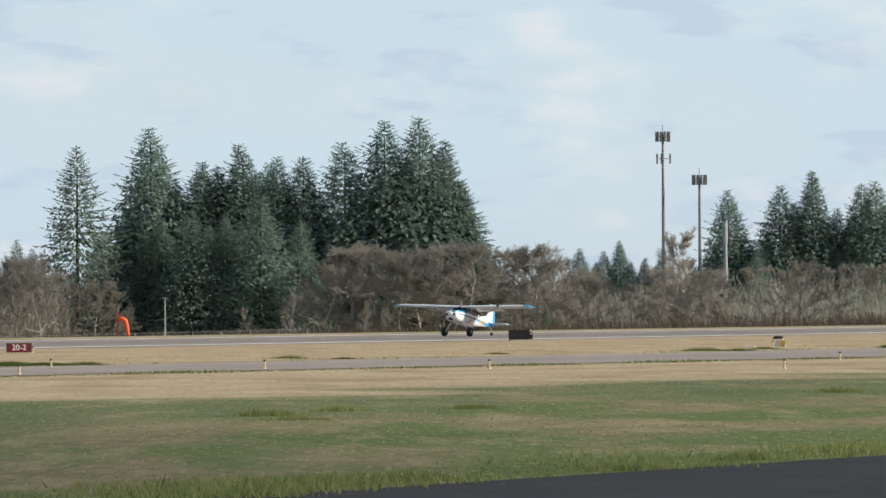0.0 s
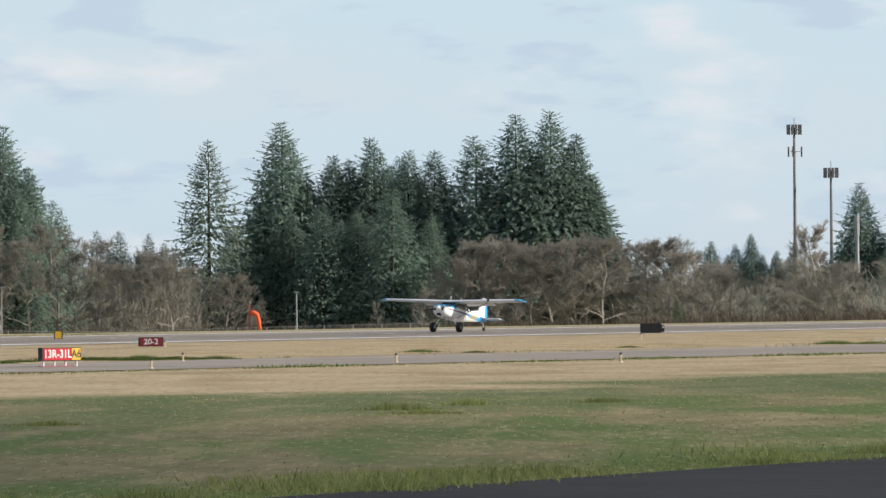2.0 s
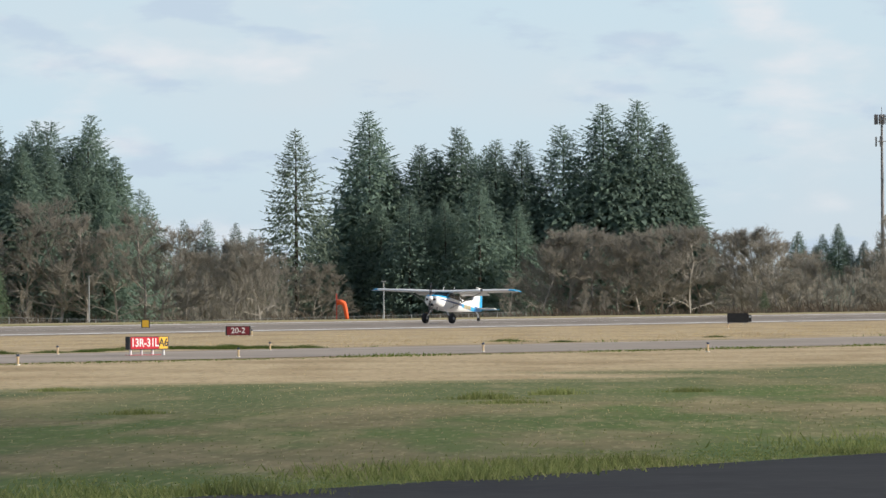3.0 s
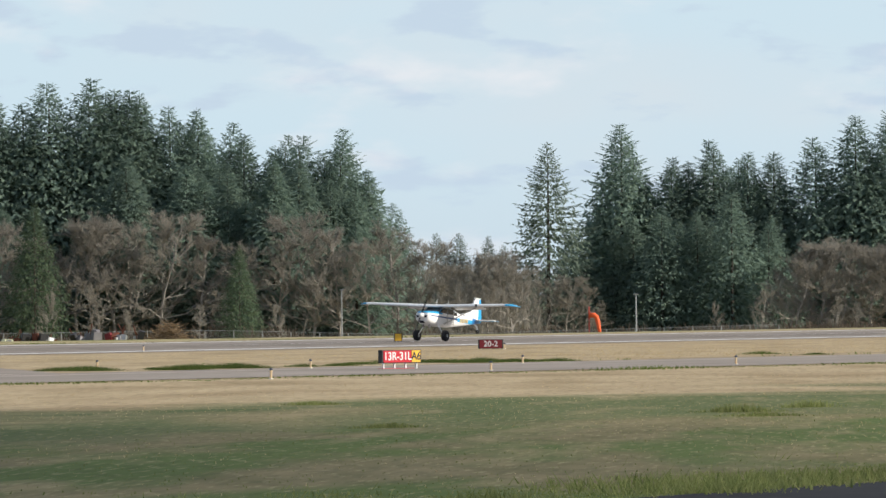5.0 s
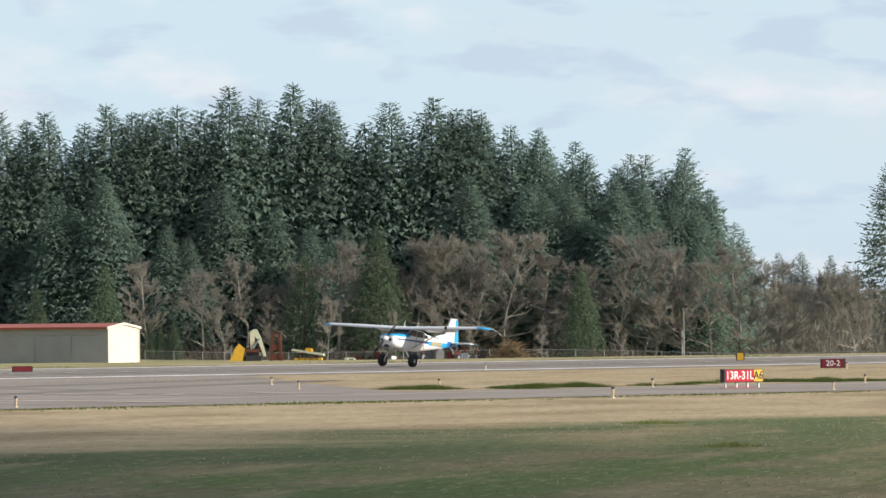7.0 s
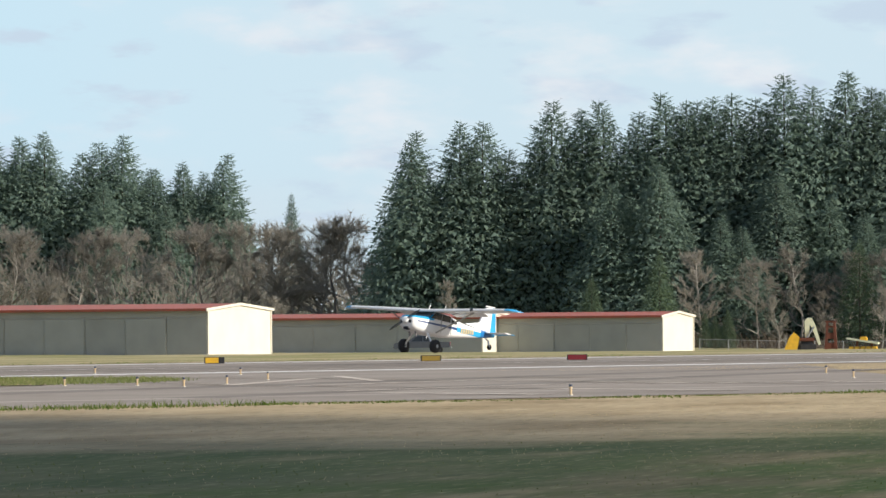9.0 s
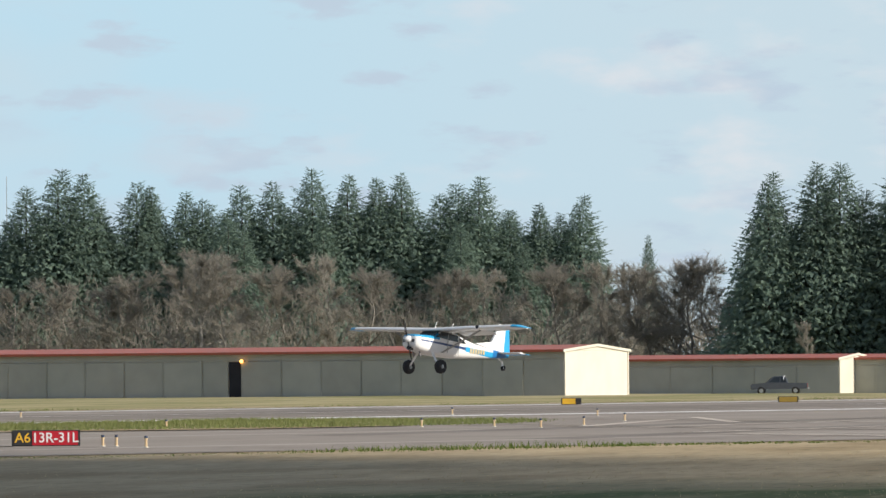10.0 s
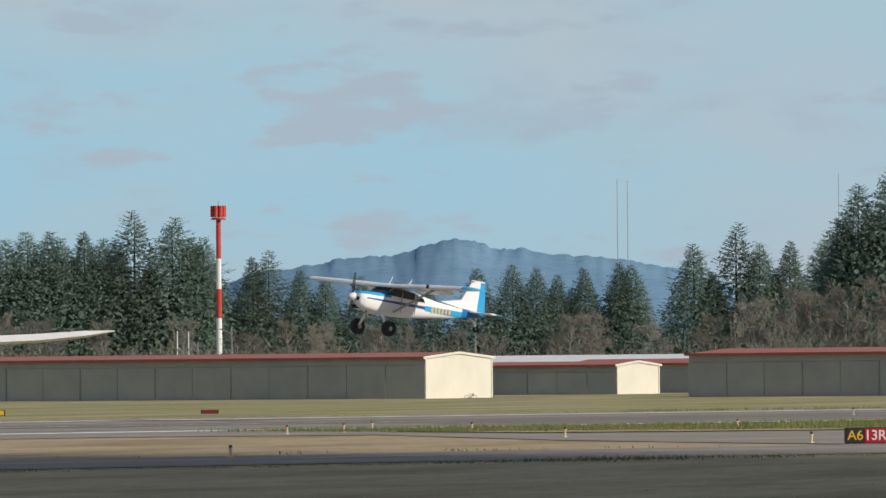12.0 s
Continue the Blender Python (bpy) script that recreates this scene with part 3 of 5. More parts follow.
def bare_tree(seed, spread=0.5, upright=0.5, twigs=7600):
    """A leafless broad tree of unit height: forking limbs and a haze of fine twigs."""
    rnd = random.Random(seed)
    wood, wf, tv, tf = [], [], [], []
    tips = []

    def limb(p, q, r0, r1):
        d = (q - p).normalized()
        u = d.orthogonal().normalized()
        v = d.cross(u)
        k = len(wood)
        for c, r in ((p, r0), (q, r1)):
            for i in range(4):
                a = i * 1.5708
                wood.append(tuple(c + u * r * math.cos(a) + v * r * math.sin(a)))
        for i in range(4):
            wf.append((k + i, k + (i + 1) % 4, k + 4 + (i + 1) % 4, k + 4 + i))

    def grow(p, d, length, r, level):
        q = p + d * length
        m = (p + q) / 2 + Vector((rnd.gauss(0, 1), rnd.gauss(0, 1), rnd.gauss(0, 0.6))) * length * 0.08
        limb(p, m, r, r * 0.8)
        limb(m, q, r * 0.8, r * 0.55)
        if level > 1:
            tips.append((p, m, d))
        tips.append((m, q, d))
        if level == 3:
            return
        for _ in range(rnd.choice((3, 3, 4))):
            out = Vector((rnd.gauss(0, 1), rnd.gauss(0, 1), rnd.gauss(0, 0.6))).normalized()
            nd = (d * 0.9 + out * spread + Vector((0, 0, 0.25 * upright))).normalized()
            grow(p + (q - p) * rnd.uniform(0.4, 1.0), nd, length * rnd.uniform(0.5, 0.78), r * 0.55, level + 1)

    # a leader that climbs through the crown, with boughs all round it
    p, d, r = Vector((0, 0, -0.01)), Vector((rnd.gauss(0, 0.05), rnd.gauss(0, 0.05), 1)).normalized(), 0.014
    for k in range(7):
        d = (d + Vector((rnd.gauss(0, 0.14), rnd.gauss(0, 0.14), 0.05))).normalized()
        q = p + d * 0.125
        limb(p, q, r, r * 0.84)
        if k > 0:
            for _ in range(3 if k < 5 else 4):
                a = rnd.random() * 6.283
                rise = 0.25 + 0.13 * k * (0.6 + upright)
                nd = Vector((math.cos(a), math.sin(a), rise)).normalized()
                grow(p.lerp(q, rnd.random()), nd, (0.30 - 0.026 * k) * (0.7 + 0.45 * spread) * rnd.uniform(0.7, 1.15), r * 0.5, 1)
        p, r = q, r * 0.84
    for _ in range(twigs):
        p, q, d = rnd.choice(tips)
        p = p.lerp(q, rnd.random())
        o = Vector((rnd.gauss(0, 0.8), rnd.gauss(0, 0.8), rnd.gauss(0.35, 0.7))).normalized()
        g = (d * 0.8 + o).normalized()
        e = p + g * rnd.uniform(0.02, 0.06)
        s = o.orthogonal().normalized() * rnd.uniform(0.0010, 0.0019)
        k = len(tv)
        tv += [tuple(p - s), tuple(p + s), tuple(e)]
        tf.append((k, k + 1, k + 2))
    top = max(v[2] for v in tv)
    scale = 1 / top
    return [tuple(c * scale for c in v) for v in wood], wf, [tuple(c * scale for c in v) for v in tv], tf


def trunk_mesh(name, r, h, mat):
    bm = bmesh.new()
    rod(bm, (0, 0, -0.02), (0.002, 0, h * 0.5), r, r * 0.6, 7)
    rod(bm, (0.002, 0, h * 0.5), (0, 0, h), r * 0.6, r * 0.12, 7)
    me = bpy.data.meshes.new(name)
    bm.to_mesh(me)
    bm.free()
    me.materials.append(mat)
    return me


FIR_TRUNK = trunk_mesh("trunk", 0.010, 0.93, BARK)
FIRS = [spray_mesh("crown", *conifer(k, w), NEEDLES) for k, w in ((11, 0.25), (12, 0.22), (13, 0.27), (14, 0.205), (15, 0.24), (16, 0.26), (17, 0.225))]
BACK_FIRS = [spray_mesh("crown", *conifer(k, w, fine=0.42), NEEDLES) for k, w in ((51, 0.26), (52, 0.23), (53, 0.28))]
LOOSE_FIRS = [spray_mesh("crown", *conifer(k, 0.24, 0.10, 0.26), NEEDLES_LIGHT) for k in (21, 22)]
YOUNG_FIRS = [spray_mesh("crown", *conifer(k, 0.30, 0.02, 0.18), NEEDLES_YOUNG) for k in (31, 32)]
BARES = []
for s, w, up in ((41, 0.75, 0.35), (42, 0.6, 0.6), (43, 0.85, 0.3), (44, 0.5, 0.8)):
    wv, wf, tv, tf = bare_tree(s, w, up)
    BARES.append((spray_mesh("limb_frame", wv, wf, PALE_BARK), spray_mesh("twig_crown", tv, tf, TWIGS)))
COUNT = [0]


def place_tree(p, height, width, meshes, label, category, group):
    COUNT[0] += 1
    root = thing(category.replace(" ", "_"), turned((p.x, p.y, lie(p.x, p.y)), 137.5 * COUNT[0] % 360) @ Matrix.Diagonal((height * width, height * width, height, 1)), label, category, group)
    for name, me in meshes:
        share(name, me, root)


def fir(az, d, h, width=1.0, loose=False, back=False):
    k = COUNT[0]
    me = LOOSE_FIRS[k % 2] if loose else BACK_FIRS[k % 3] if back else FIRS[(k * 5) % 7]
    p = bearing(az, d)
    place_tree(p, h * 1.045, width * 1.3, (("trunk", FIR_TRUNK), ("crown", me)),
               "tall thin-crowned fir with open boughs" if loose else "tall dark green fir in the woods behind the airfield", "fir tree", "firs round the airfield")


BACK_ROWS = []


def back_fir(az, d, h, width):
    """A fir of the rows behind, kept for the joined mass of the woods."""
    k = len(BACK_ROWS)
    p = bearing(az, d)
    BACK_ROWS.append((k, turned((p.x, p.y, lie(p.x, p.y)), 137.5 * k % 360) @ Matrix.Diagonal((h * width * 1.3, h * width * 1.3, h, 1))))


def join_back_rows():
    verts, faces, base = [], [], 0
    for k, m in BACK_ROWS:
        me = BACK_FIRS[k % 3]
        co = np.empty(len(me.vertices) * 3, dtype=np.float32)
        me.vertices.foreach_get("co", co)
        a = np.array(m, dtype=np.float32)
        verts.append(co.reshape(-1, 3) @ a[:3, :3].T + a[:3, 3])
        ids = np.empty(len(me.loops), dtype=np.int32)
        me.loops.foreach_get("vertex_index", ids)
        faces.append(ids.reshape(-1, 3) + base)
        base += len(me.vertices)
    v, f = np.concatenate(verts), np.concatenate(faces)
    me = bpy.data.meshes.new("woods")
    me.vertices.add(len(v))
    me.vertices.foreach_set("co", v.ravel())
    me.loops.add(f.size)
    me.loops.foreach_set("vertex_index", f.ravel())
    me.polygons.add(len(f))
    me.polygons.foreach_set("loop_start", np.arange(0, f.size, 3, dtype=np.int32))
    me.update(calc_edges=True)
    me.materials.append(NEEDLES)
    tagged(new("woods", me), "close rows of dark firs deep in the woods", "woods", kind="stuff")


def bare(az, d, h, width=1.0):
    k = COUNT[0]
    limbs, twigs = BARES[(k * 3) % 4]
    place_tree(bearing(az, d), h, width, (("limb_frame", limbs), ("twig_crown", twigs)), "leafless grey-brown broad tree at the wood's edge", "bare tree", "bare trees round the airfield")


def young(az, d, h, width=1.0):
    place_tree(bearing(az, d), h, width, (("trunk", FIR_TRUNK), ("crown", YOUNG_FIRS[COUNT[0] % 2])), "lighter green young conifer at the wood's edge", "young conifer", "young conifers")


# the two big groups straight across the runway
for az, h in ((-2.57, 28.5), (-2.13, 24), (-1.98, 23.5), (-1.76, 26.3), (-1.46, 24.5), (-1.23, 24.5), (-0.86, 26.3), (-0.51, 29), (-0.20, 29.3), (0.01, 26.3), (0.17, 21), (-2.35, 21), (-2.75, 18)):
    fir(az, 900, h * 1.02, 1.1)
    for _ in range(2):
        back_fir(az + random.gauss(0, 0.14), random.uniform(915, 940), h * random.uniform(0.68, 0.92), 1.2)
fir(-3.22, 890, 26.5, 1.0, True)
for az, h in ((1.20, 13), (1.42, 12.5), (1.56, 14), (1.77, 11.5), (1.35, 11), (1.65, 11), (1.9, 11), (2.52, 21), (2.97, 21.5), (3.26, 23.5), (3.12, 19), (3.47, 18), (3.69, 21.5), (3.82, 21.8), (3.98, 20), (3.35, 17), (2.85, 15), (3.58, 16), (2.4, 13), (2.62, 14)):
    fir(az, 1000, h * 1.03, 1.05)
# the long wood
for az, h in ((-7.10, 31), (-6.92, 31.5), (-6.55, 29.3), (-6.30, 29), (-6.07, 24), (-5.90, 26), (-5.63, 24.5), (-5.41, 26), (-5.19, 24), (-5.05, 25.6), (-4.80, 22), (-10.08, 32), (-9.68, 31.5), (-9.50, 32), (-9.26, 31.5), (-9.04, 34.5), (-8.78, 33), (-8.50, 35), (-8.26, 33), (-8.14, 32.5), (-7.84, 30), (-7.61, 32.5), (-7.26, 33), (-7.02, 31.5), (-6.8, 31)):
    fir(az, 850, h, 1.1)
    for _ in range(2):
        back_fir(az + random.gauss(0, 0.13), random.uniform(862, 885), h * random.uniform(0.72, 0.94), 1.15)
for az, h in ((-12.33, 27.4), (-11.90, 28.5), (-11.70, 28.5), (-11.50, 25), (-11.20, 26), (-11.09, 31), (-10.82, 30), (-10.63, 31), (-10.33, 29.5), (-9.9, 31), (-9.78, 31)):
    fir(az, 850, h, 1.1)
    for _ in range(2):
        back_fir(az + random.gauss(0, 0.1), random.uniform(862, 885), h * random.uniform(0.7, 0.92), 1.15)
for k in range(34):
    fir(random.uniform(-11.4, -4.9), random.uniform(835, 848), random.uniform(15, 23), 1.25)
for az, h in ((-4.21, 17), (-4.00, 17), (-3.75, 16.5), (-4.10, 14), (-3.62, 15)):
    fir(az, 1100, h, 1.0, True)
# the wood behind the hangars
for az, h in ((-17.47, 29), (-17.32, 28), (-16.97, 30), (-16.70, 30.5), (-16.35, 32.3), (-16.04, 31.5), (-15.76, 31), (-15.56, 31.5), (-15.22, 28.5), (-15.06, 30), (-14.88, 31), (-14.61, 26), (-14.34, 27), (-13.99, 28.3), (-14.16, 25.5), (-18.87, 30), (-18.59, 32.5), (-18.36, 31.8), (-17.90, 30.5), (-17.77, 30), (-19.01, 25), (-18.22, 27)):
    fir(az, 1000, h, 1.1)
    for _ in range(2):
        back_fir(az + random.gauss(0, 0.14), random.uniform(1012, 1040), h * random.uniform(0.76, 0.95), 1.2)
fir(-13.39, 1000, 22.5, 0.5)
for az, h in ((-20.32, 21), (-19.95, 24), (-19.74, 21), (-19.48, 21.3), (-20.15, 17), (-19.6, 17)):
    fir(az, 980, h, 1.15, az == -19.95)
for az, h in ((-26.38, 23), (-26.19, 24), (-26.01, 24), (-25.89, 23), (-25.69, 24), (-25.56, 23), (-25.42, 23), (-25.25, 27), (-24.92, 26), (-24.74, 23), (-24.65, 23), (-24.21, 20), (-24.07, 21), (-23.80, 18), (-23.57, 17), (-22.23, 18), (-21.92, 18.5), (-21.71, 18), (-21.53, 17), (-21.28, 18), (-20.97, 18.7), (-20.87, 18.4), (-22.65, 15), (-22.95, 16), (-23.25, 17), (-25.1, 19), (-26.5, 20), (-21.4, 15)):
    fir(az, 1000, h, 1.2, az in (-25.25, -24.07))
# trees that close the gaps
for k in range(18):
    fir(random.uniform(-2.3, 0.05), random.uniform(905, 940), random.uniform(19, 24.5), 0.95, back=True)
for k in range(24):
    fir(random.uniform(-11.6, -5.0), random.uniform(865, 890), random.uniform(24, 28.5), 0.95, back=True)
for k in range(18):
    fir(random.uniform(-18.8, -14.1), random.uniform(1010, 1040), random.uniform(25, 28.5), 0.95, back=True)
for k in range(34):
    fir(random.uniform(-19.0, -14.0), random.uniform(985, 1045), random.uniform(20, 27), 1.1, back=True)
for k in range(16):
    fir(random.uniform(-2.65, -1.25), random.uniform(886, 898), random.uniform(13, 20), 1.1, back=True)
for k in range(12):
    fir(random.uniform(-26.6, -24.6), random.uniform(1005, 1030), random.uniform(14, 20), 1.1, back=True)
for k in range(10):
    fir(random.uniform(2.4, 4.2), random.uniform(990, 1020), random.uniform(11, 16), 1.1, back=True)
join_back_rows()
# bare trees along the edges
for az, h in ((0.45, 13), (0.7, 13.5), (0.93, 13), (1.1, 11.5), (1.28, 10), (-3.3, 11), (-4.05, 12.5), (-3.85, 12.5), (-13.6, 17), (-13.15, 17), (2.05, 10), (2.2, 11), (2.35, 9.5), (1.9, 9)):
    bare(az, 895, h, 1.25)
for az, h in ((-1.05, 11), (-0.82, 12.5), (-0.6, 13.5), (-0.4, 12.5), (-0.2, 13), (0.0, 13.5), (0.22, 13.5)):
    bare(az, 872, h, 1.25)
for az, d, h in ((-1.73, 830, 5), (-1.36, 830, 6.5), (-0.69, 840, 5.5), (-0.5, 845, 4.5), (-7.65, 780, 6.5), (-7.23, 785, 7), (-6.93, 780, 4), (-6.31, 780, 4.5), (-5.6, 790, 5), (-16.83, 820, 9), (-16.9, 830, 8), (-15.41, 820, 7.5), (-14.5, 830, 7.5), (-13.5, 820, 7), (-12.0, 820, 9), (-8.2, 780, 8), (-9.1, 780, 7)):
    bare(az, d, h, 0.75)
for az, h in ((-1.12, 12), (-0.92, 13), (-0.72, 14), (-0.52, 13), (-0.32, 12.5), (-0.1, 13), (0.08, 14), (0.33, 13.5), (0.58, 13), (0.83, 13.5), (1.02, 11.5), (1.2, 9), (1.4, 8.5), (1.65, 7.5), (1.9, 7.5), (2.15, 15), (2.25, 9), (2.5, 7.5), (2.82, 9.5), (3.0, 9), (3.17, 10), (3.4, 9), (3.6, 9.5), (3.85, 9.5), (-3.60, 12.5), (-3.8, 11.5), (-3.4, 11), (-3.95, 11), (-3.05, 9.5), (-2.9, 8), (-3.25, 9), (-3.7, 10), (-4.1, 11), (-3.5, 10)):
    bare(az, 880, h, 1.15)
for az, h in ((-7.20, 16), (-6.91, 16.5), (-6.61, 17), (-6.3, 14), (-5.96, 13), (-5.6, 14), (-5.31, 17.3), (-5.07, 15.5), (-4.82, 14), (-4.55, 16.5), (-4.40, 14), (-4.2, 11), (-4.02, 10.5), (-3.77, 10.5), (-3.55, 12.5), (-9.79, 13), (-9.3, 12), (-8.89, 14), (-8.5, 13), (-8.09, 16), (-7.75, 14), (-7.40, 17), (-7.05, 16), (-8.70, 8), (-7.70, 9), (-6.2, 8), (-5.4, 8)):
    bare(az, 826, h, 1.05)
for az, h in ((-17.35, 19), (-17.1, 17), (-16.85, 18), (-16.5, 17), (-16.21, 19), (-15.9, 17), (-15.61, 16.5), (-15.35, 16), (-15.11, 17), (-14.75, 16.5), (-14.37, 18), (-14.1, 17), (-13.82, 18), (-13.6, 17.5), (-13.37, 17.5), (-13.2, 18), (-13.02, 19), (-12.8, 18), (-12.62, 17.3), (-12.32, 17.3), (-12.1, 17), (-11.87, 19), (-11.63, 14.5), (-10.95, 13), (-10.4, 11)):
    bare(az, 880, h, 1.1)
for az, h in ((-19.7, 13), (-19.51, 15), (-19.25, 14), (-19.02, 15), (-18.75, 16), (-18.47, 14.5), (-18.2, 15), (-18.0, 15.5), (-17.8, 17), (-17.6, 18.5), (-17.27, 20), (-20.2, 11), (-24.9, 11), (-25.5, 11), (-26.1, 11), (-26.4, 12), (-24.3, 9), (-23.7, 8.5), (-23.2, 8), (-22.8, 8), (-22.1, 8), (-21.5, 8.5)):
    bare(az, 900, h, 1.1)
for az, d, h in ((-8.39, 810, 14), (-7.75, 808, 17.5), (-5.95, 806, 12), (-10.75, 800, 9), (-9.66, 790, 4), (-9.55, 790, 5), (-9.75, 790, 4.5), (0.9, 850, 4), (-10.15, 800, 12)):
    young(az, d, h, 1.0)


for k in range(16):
    bare(random.uniform(-26.6, -20.6), random.uniform(880, 920), random.uniform(8, 11.5), 0.9)


def thicket():
    """Brown brush that closes the foot of the woods."""
    verts, faces = [], []
    rnd = random.Random(5)
    az = -27.0
    while az < 4.4:
        d = 800 + rnd.uniform(0, 60) if az > -10.5 else 850 + rnd.uniform(0, 50)
        c = bearing(az, d)
        top = rnd.uniform(0.5, 2.3)
        for _ in range(60):
            x, y = c.x + rnd.gauss(0, 1.2), c.y + rnd.gauss(0, 1.2)
            z = lie(x, y)
            h = top * rnd.uniform(0.4, 1.1)
            dx, dy = rnd.gauss(0, 0.42) * h, rnd.gauss(0, 0.42) * h
            w = rnd.uniform(0.02, 0.09)
            k = len(verts)
            v = rnd.uniform(-1.5, 1.5) * w
            verts += [(x - w, y - v, z), (x + w, y + v, z), (x + dx + w * 0.3, y + dy + v * 0.3, z + h), (x + dx - w * 0.3, y + dy - v * 0.3, z + h * 0.97)]
            faces.append((k, k + 1, k + 2, k + 3))
        az += 0.045
    tagged(new("brush", spray_mesh("brush", verts, faces, BRUSH_LEAF)), "brown leafless brush at the foot of the woods", "brush", kind="stuff")


thicket()


def deep_wood(az0, az1, d, top, mat=None, count=2600):
    """The shaded inside of the wood: dark stems and boughs standing close behind the edge."""
    rnd = random.Random(int(d + az0 * 10))
    verts, faces = [], []
    for _ in range(int((az1 - az0) * count)):
        p = bearing(rnd.uniform(az0, az1), d + rnd.uniform(0, 30))
        z = lie(p.x, p.y) + top * rnd.random() ** 1.7 * (0.75 + 0.5 * noise.noise(Vector((p.x * 0.11, p.y * 0.11, d))))
        k = len(verts)
        if mat:
            w, h = rnd.uniform(0.03, 0.07), rnd.uniform(1.0, 2.6)
            dx, dy = rnd.gauss(0, 0.35) * h, rnd.gauss(0, 0.35) * h
            v = rnd.uniform(-1.5, 1.5) * w
            verts += [(p.x - w, p.y - v, z - h * 0.5), (p.x + w, p.y + v, z - h * 0.5), (p.x + dx, p.y + dy, z + h * 0.5)]
        else:
            e = [Vector((rnd.gauss(0, 0.3), rnd.gauss(0, 0.3), rnd.gauss(0, 0.4))) for _ in range(3)]
            verts += [tuple(Vector((p.x, p.y, z)) + v) for v in e]
        faces.append((k, k + 1, k + 2))
    tagged(new("undergrowth", spray_mesh("undergrowth", verts, faces, mat or NEEDLES)), "tangled bare undergrowth along the wood" if mat else "dark evergreen undergrowth deep inside the wood", "undergrowth", kind="stuff")


deep_wood(-12.2, -4.7, 858, 23, None, 5200)
deep_wood(-2.7, 0.1, 908, 21, None, 5200)
deep_wood(-19.1, -13.9, 1008, 22, None, 4200)
deep_wood(-4.8, -2.6, 930, 12, TWIGS, 2800)
deep_wood(-14.2, -12.2, 925, 15, TWIGS, 3200)
deep_wood(1.7, 2.6, 905, 10, TWIGS, 2600)
deep_wood(-4.6, -2.6, 940, 11, None, 5200)
deep_wood(0.1, 4.6, 940, 7, None, 3000)
deep_wood(0.1, 1.4, 902, 12, TWIGS, 3000)
deep_wood(-27.0, -19.2, 1040, 9)
deep_wood(-27.0, 4.6, 1080, 9)
deep_wood(-20.0, -11.6, 912, 15, TWIGS, 1800)
deep_wood(-7.3, -3.3, 845, 11, TWIGS, 1500)
deep_wood(-1.2, 4.4, 905, 9, TWIGS, 2200)
deep_wood(-27.0, -20.0, 930, 8, TWIGS, 900)


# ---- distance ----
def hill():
    """A long wooded ridge far beyond the field, its distance haze put into the colour."""
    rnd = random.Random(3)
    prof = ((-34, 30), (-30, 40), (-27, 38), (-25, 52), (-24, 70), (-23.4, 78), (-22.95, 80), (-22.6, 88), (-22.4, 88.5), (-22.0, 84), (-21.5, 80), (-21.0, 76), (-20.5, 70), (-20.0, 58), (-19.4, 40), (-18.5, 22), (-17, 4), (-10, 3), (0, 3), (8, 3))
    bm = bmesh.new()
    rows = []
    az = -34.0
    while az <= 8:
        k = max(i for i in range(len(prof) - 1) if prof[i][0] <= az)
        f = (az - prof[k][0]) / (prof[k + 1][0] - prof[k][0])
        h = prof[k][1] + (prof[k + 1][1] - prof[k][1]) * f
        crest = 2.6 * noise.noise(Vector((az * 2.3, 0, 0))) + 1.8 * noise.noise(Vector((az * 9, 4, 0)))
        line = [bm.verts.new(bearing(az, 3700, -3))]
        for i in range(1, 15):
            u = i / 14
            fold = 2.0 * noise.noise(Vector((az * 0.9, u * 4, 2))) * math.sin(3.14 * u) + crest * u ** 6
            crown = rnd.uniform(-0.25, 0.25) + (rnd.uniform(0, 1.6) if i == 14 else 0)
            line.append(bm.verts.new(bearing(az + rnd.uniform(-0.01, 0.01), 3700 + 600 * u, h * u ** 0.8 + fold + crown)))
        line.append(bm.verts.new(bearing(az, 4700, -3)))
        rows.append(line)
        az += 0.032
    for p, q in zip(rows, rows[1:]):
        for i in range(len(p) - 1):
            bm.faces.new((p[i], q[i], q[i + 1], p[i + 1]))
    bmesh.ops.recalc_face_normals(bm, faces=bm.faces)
    tagged(part("backdrop", bm, HAZED_HILL, smooth_faces=True), "wooded hill on the skyline, distance haze put into its blue colour", "hill", kind="structure")


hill()


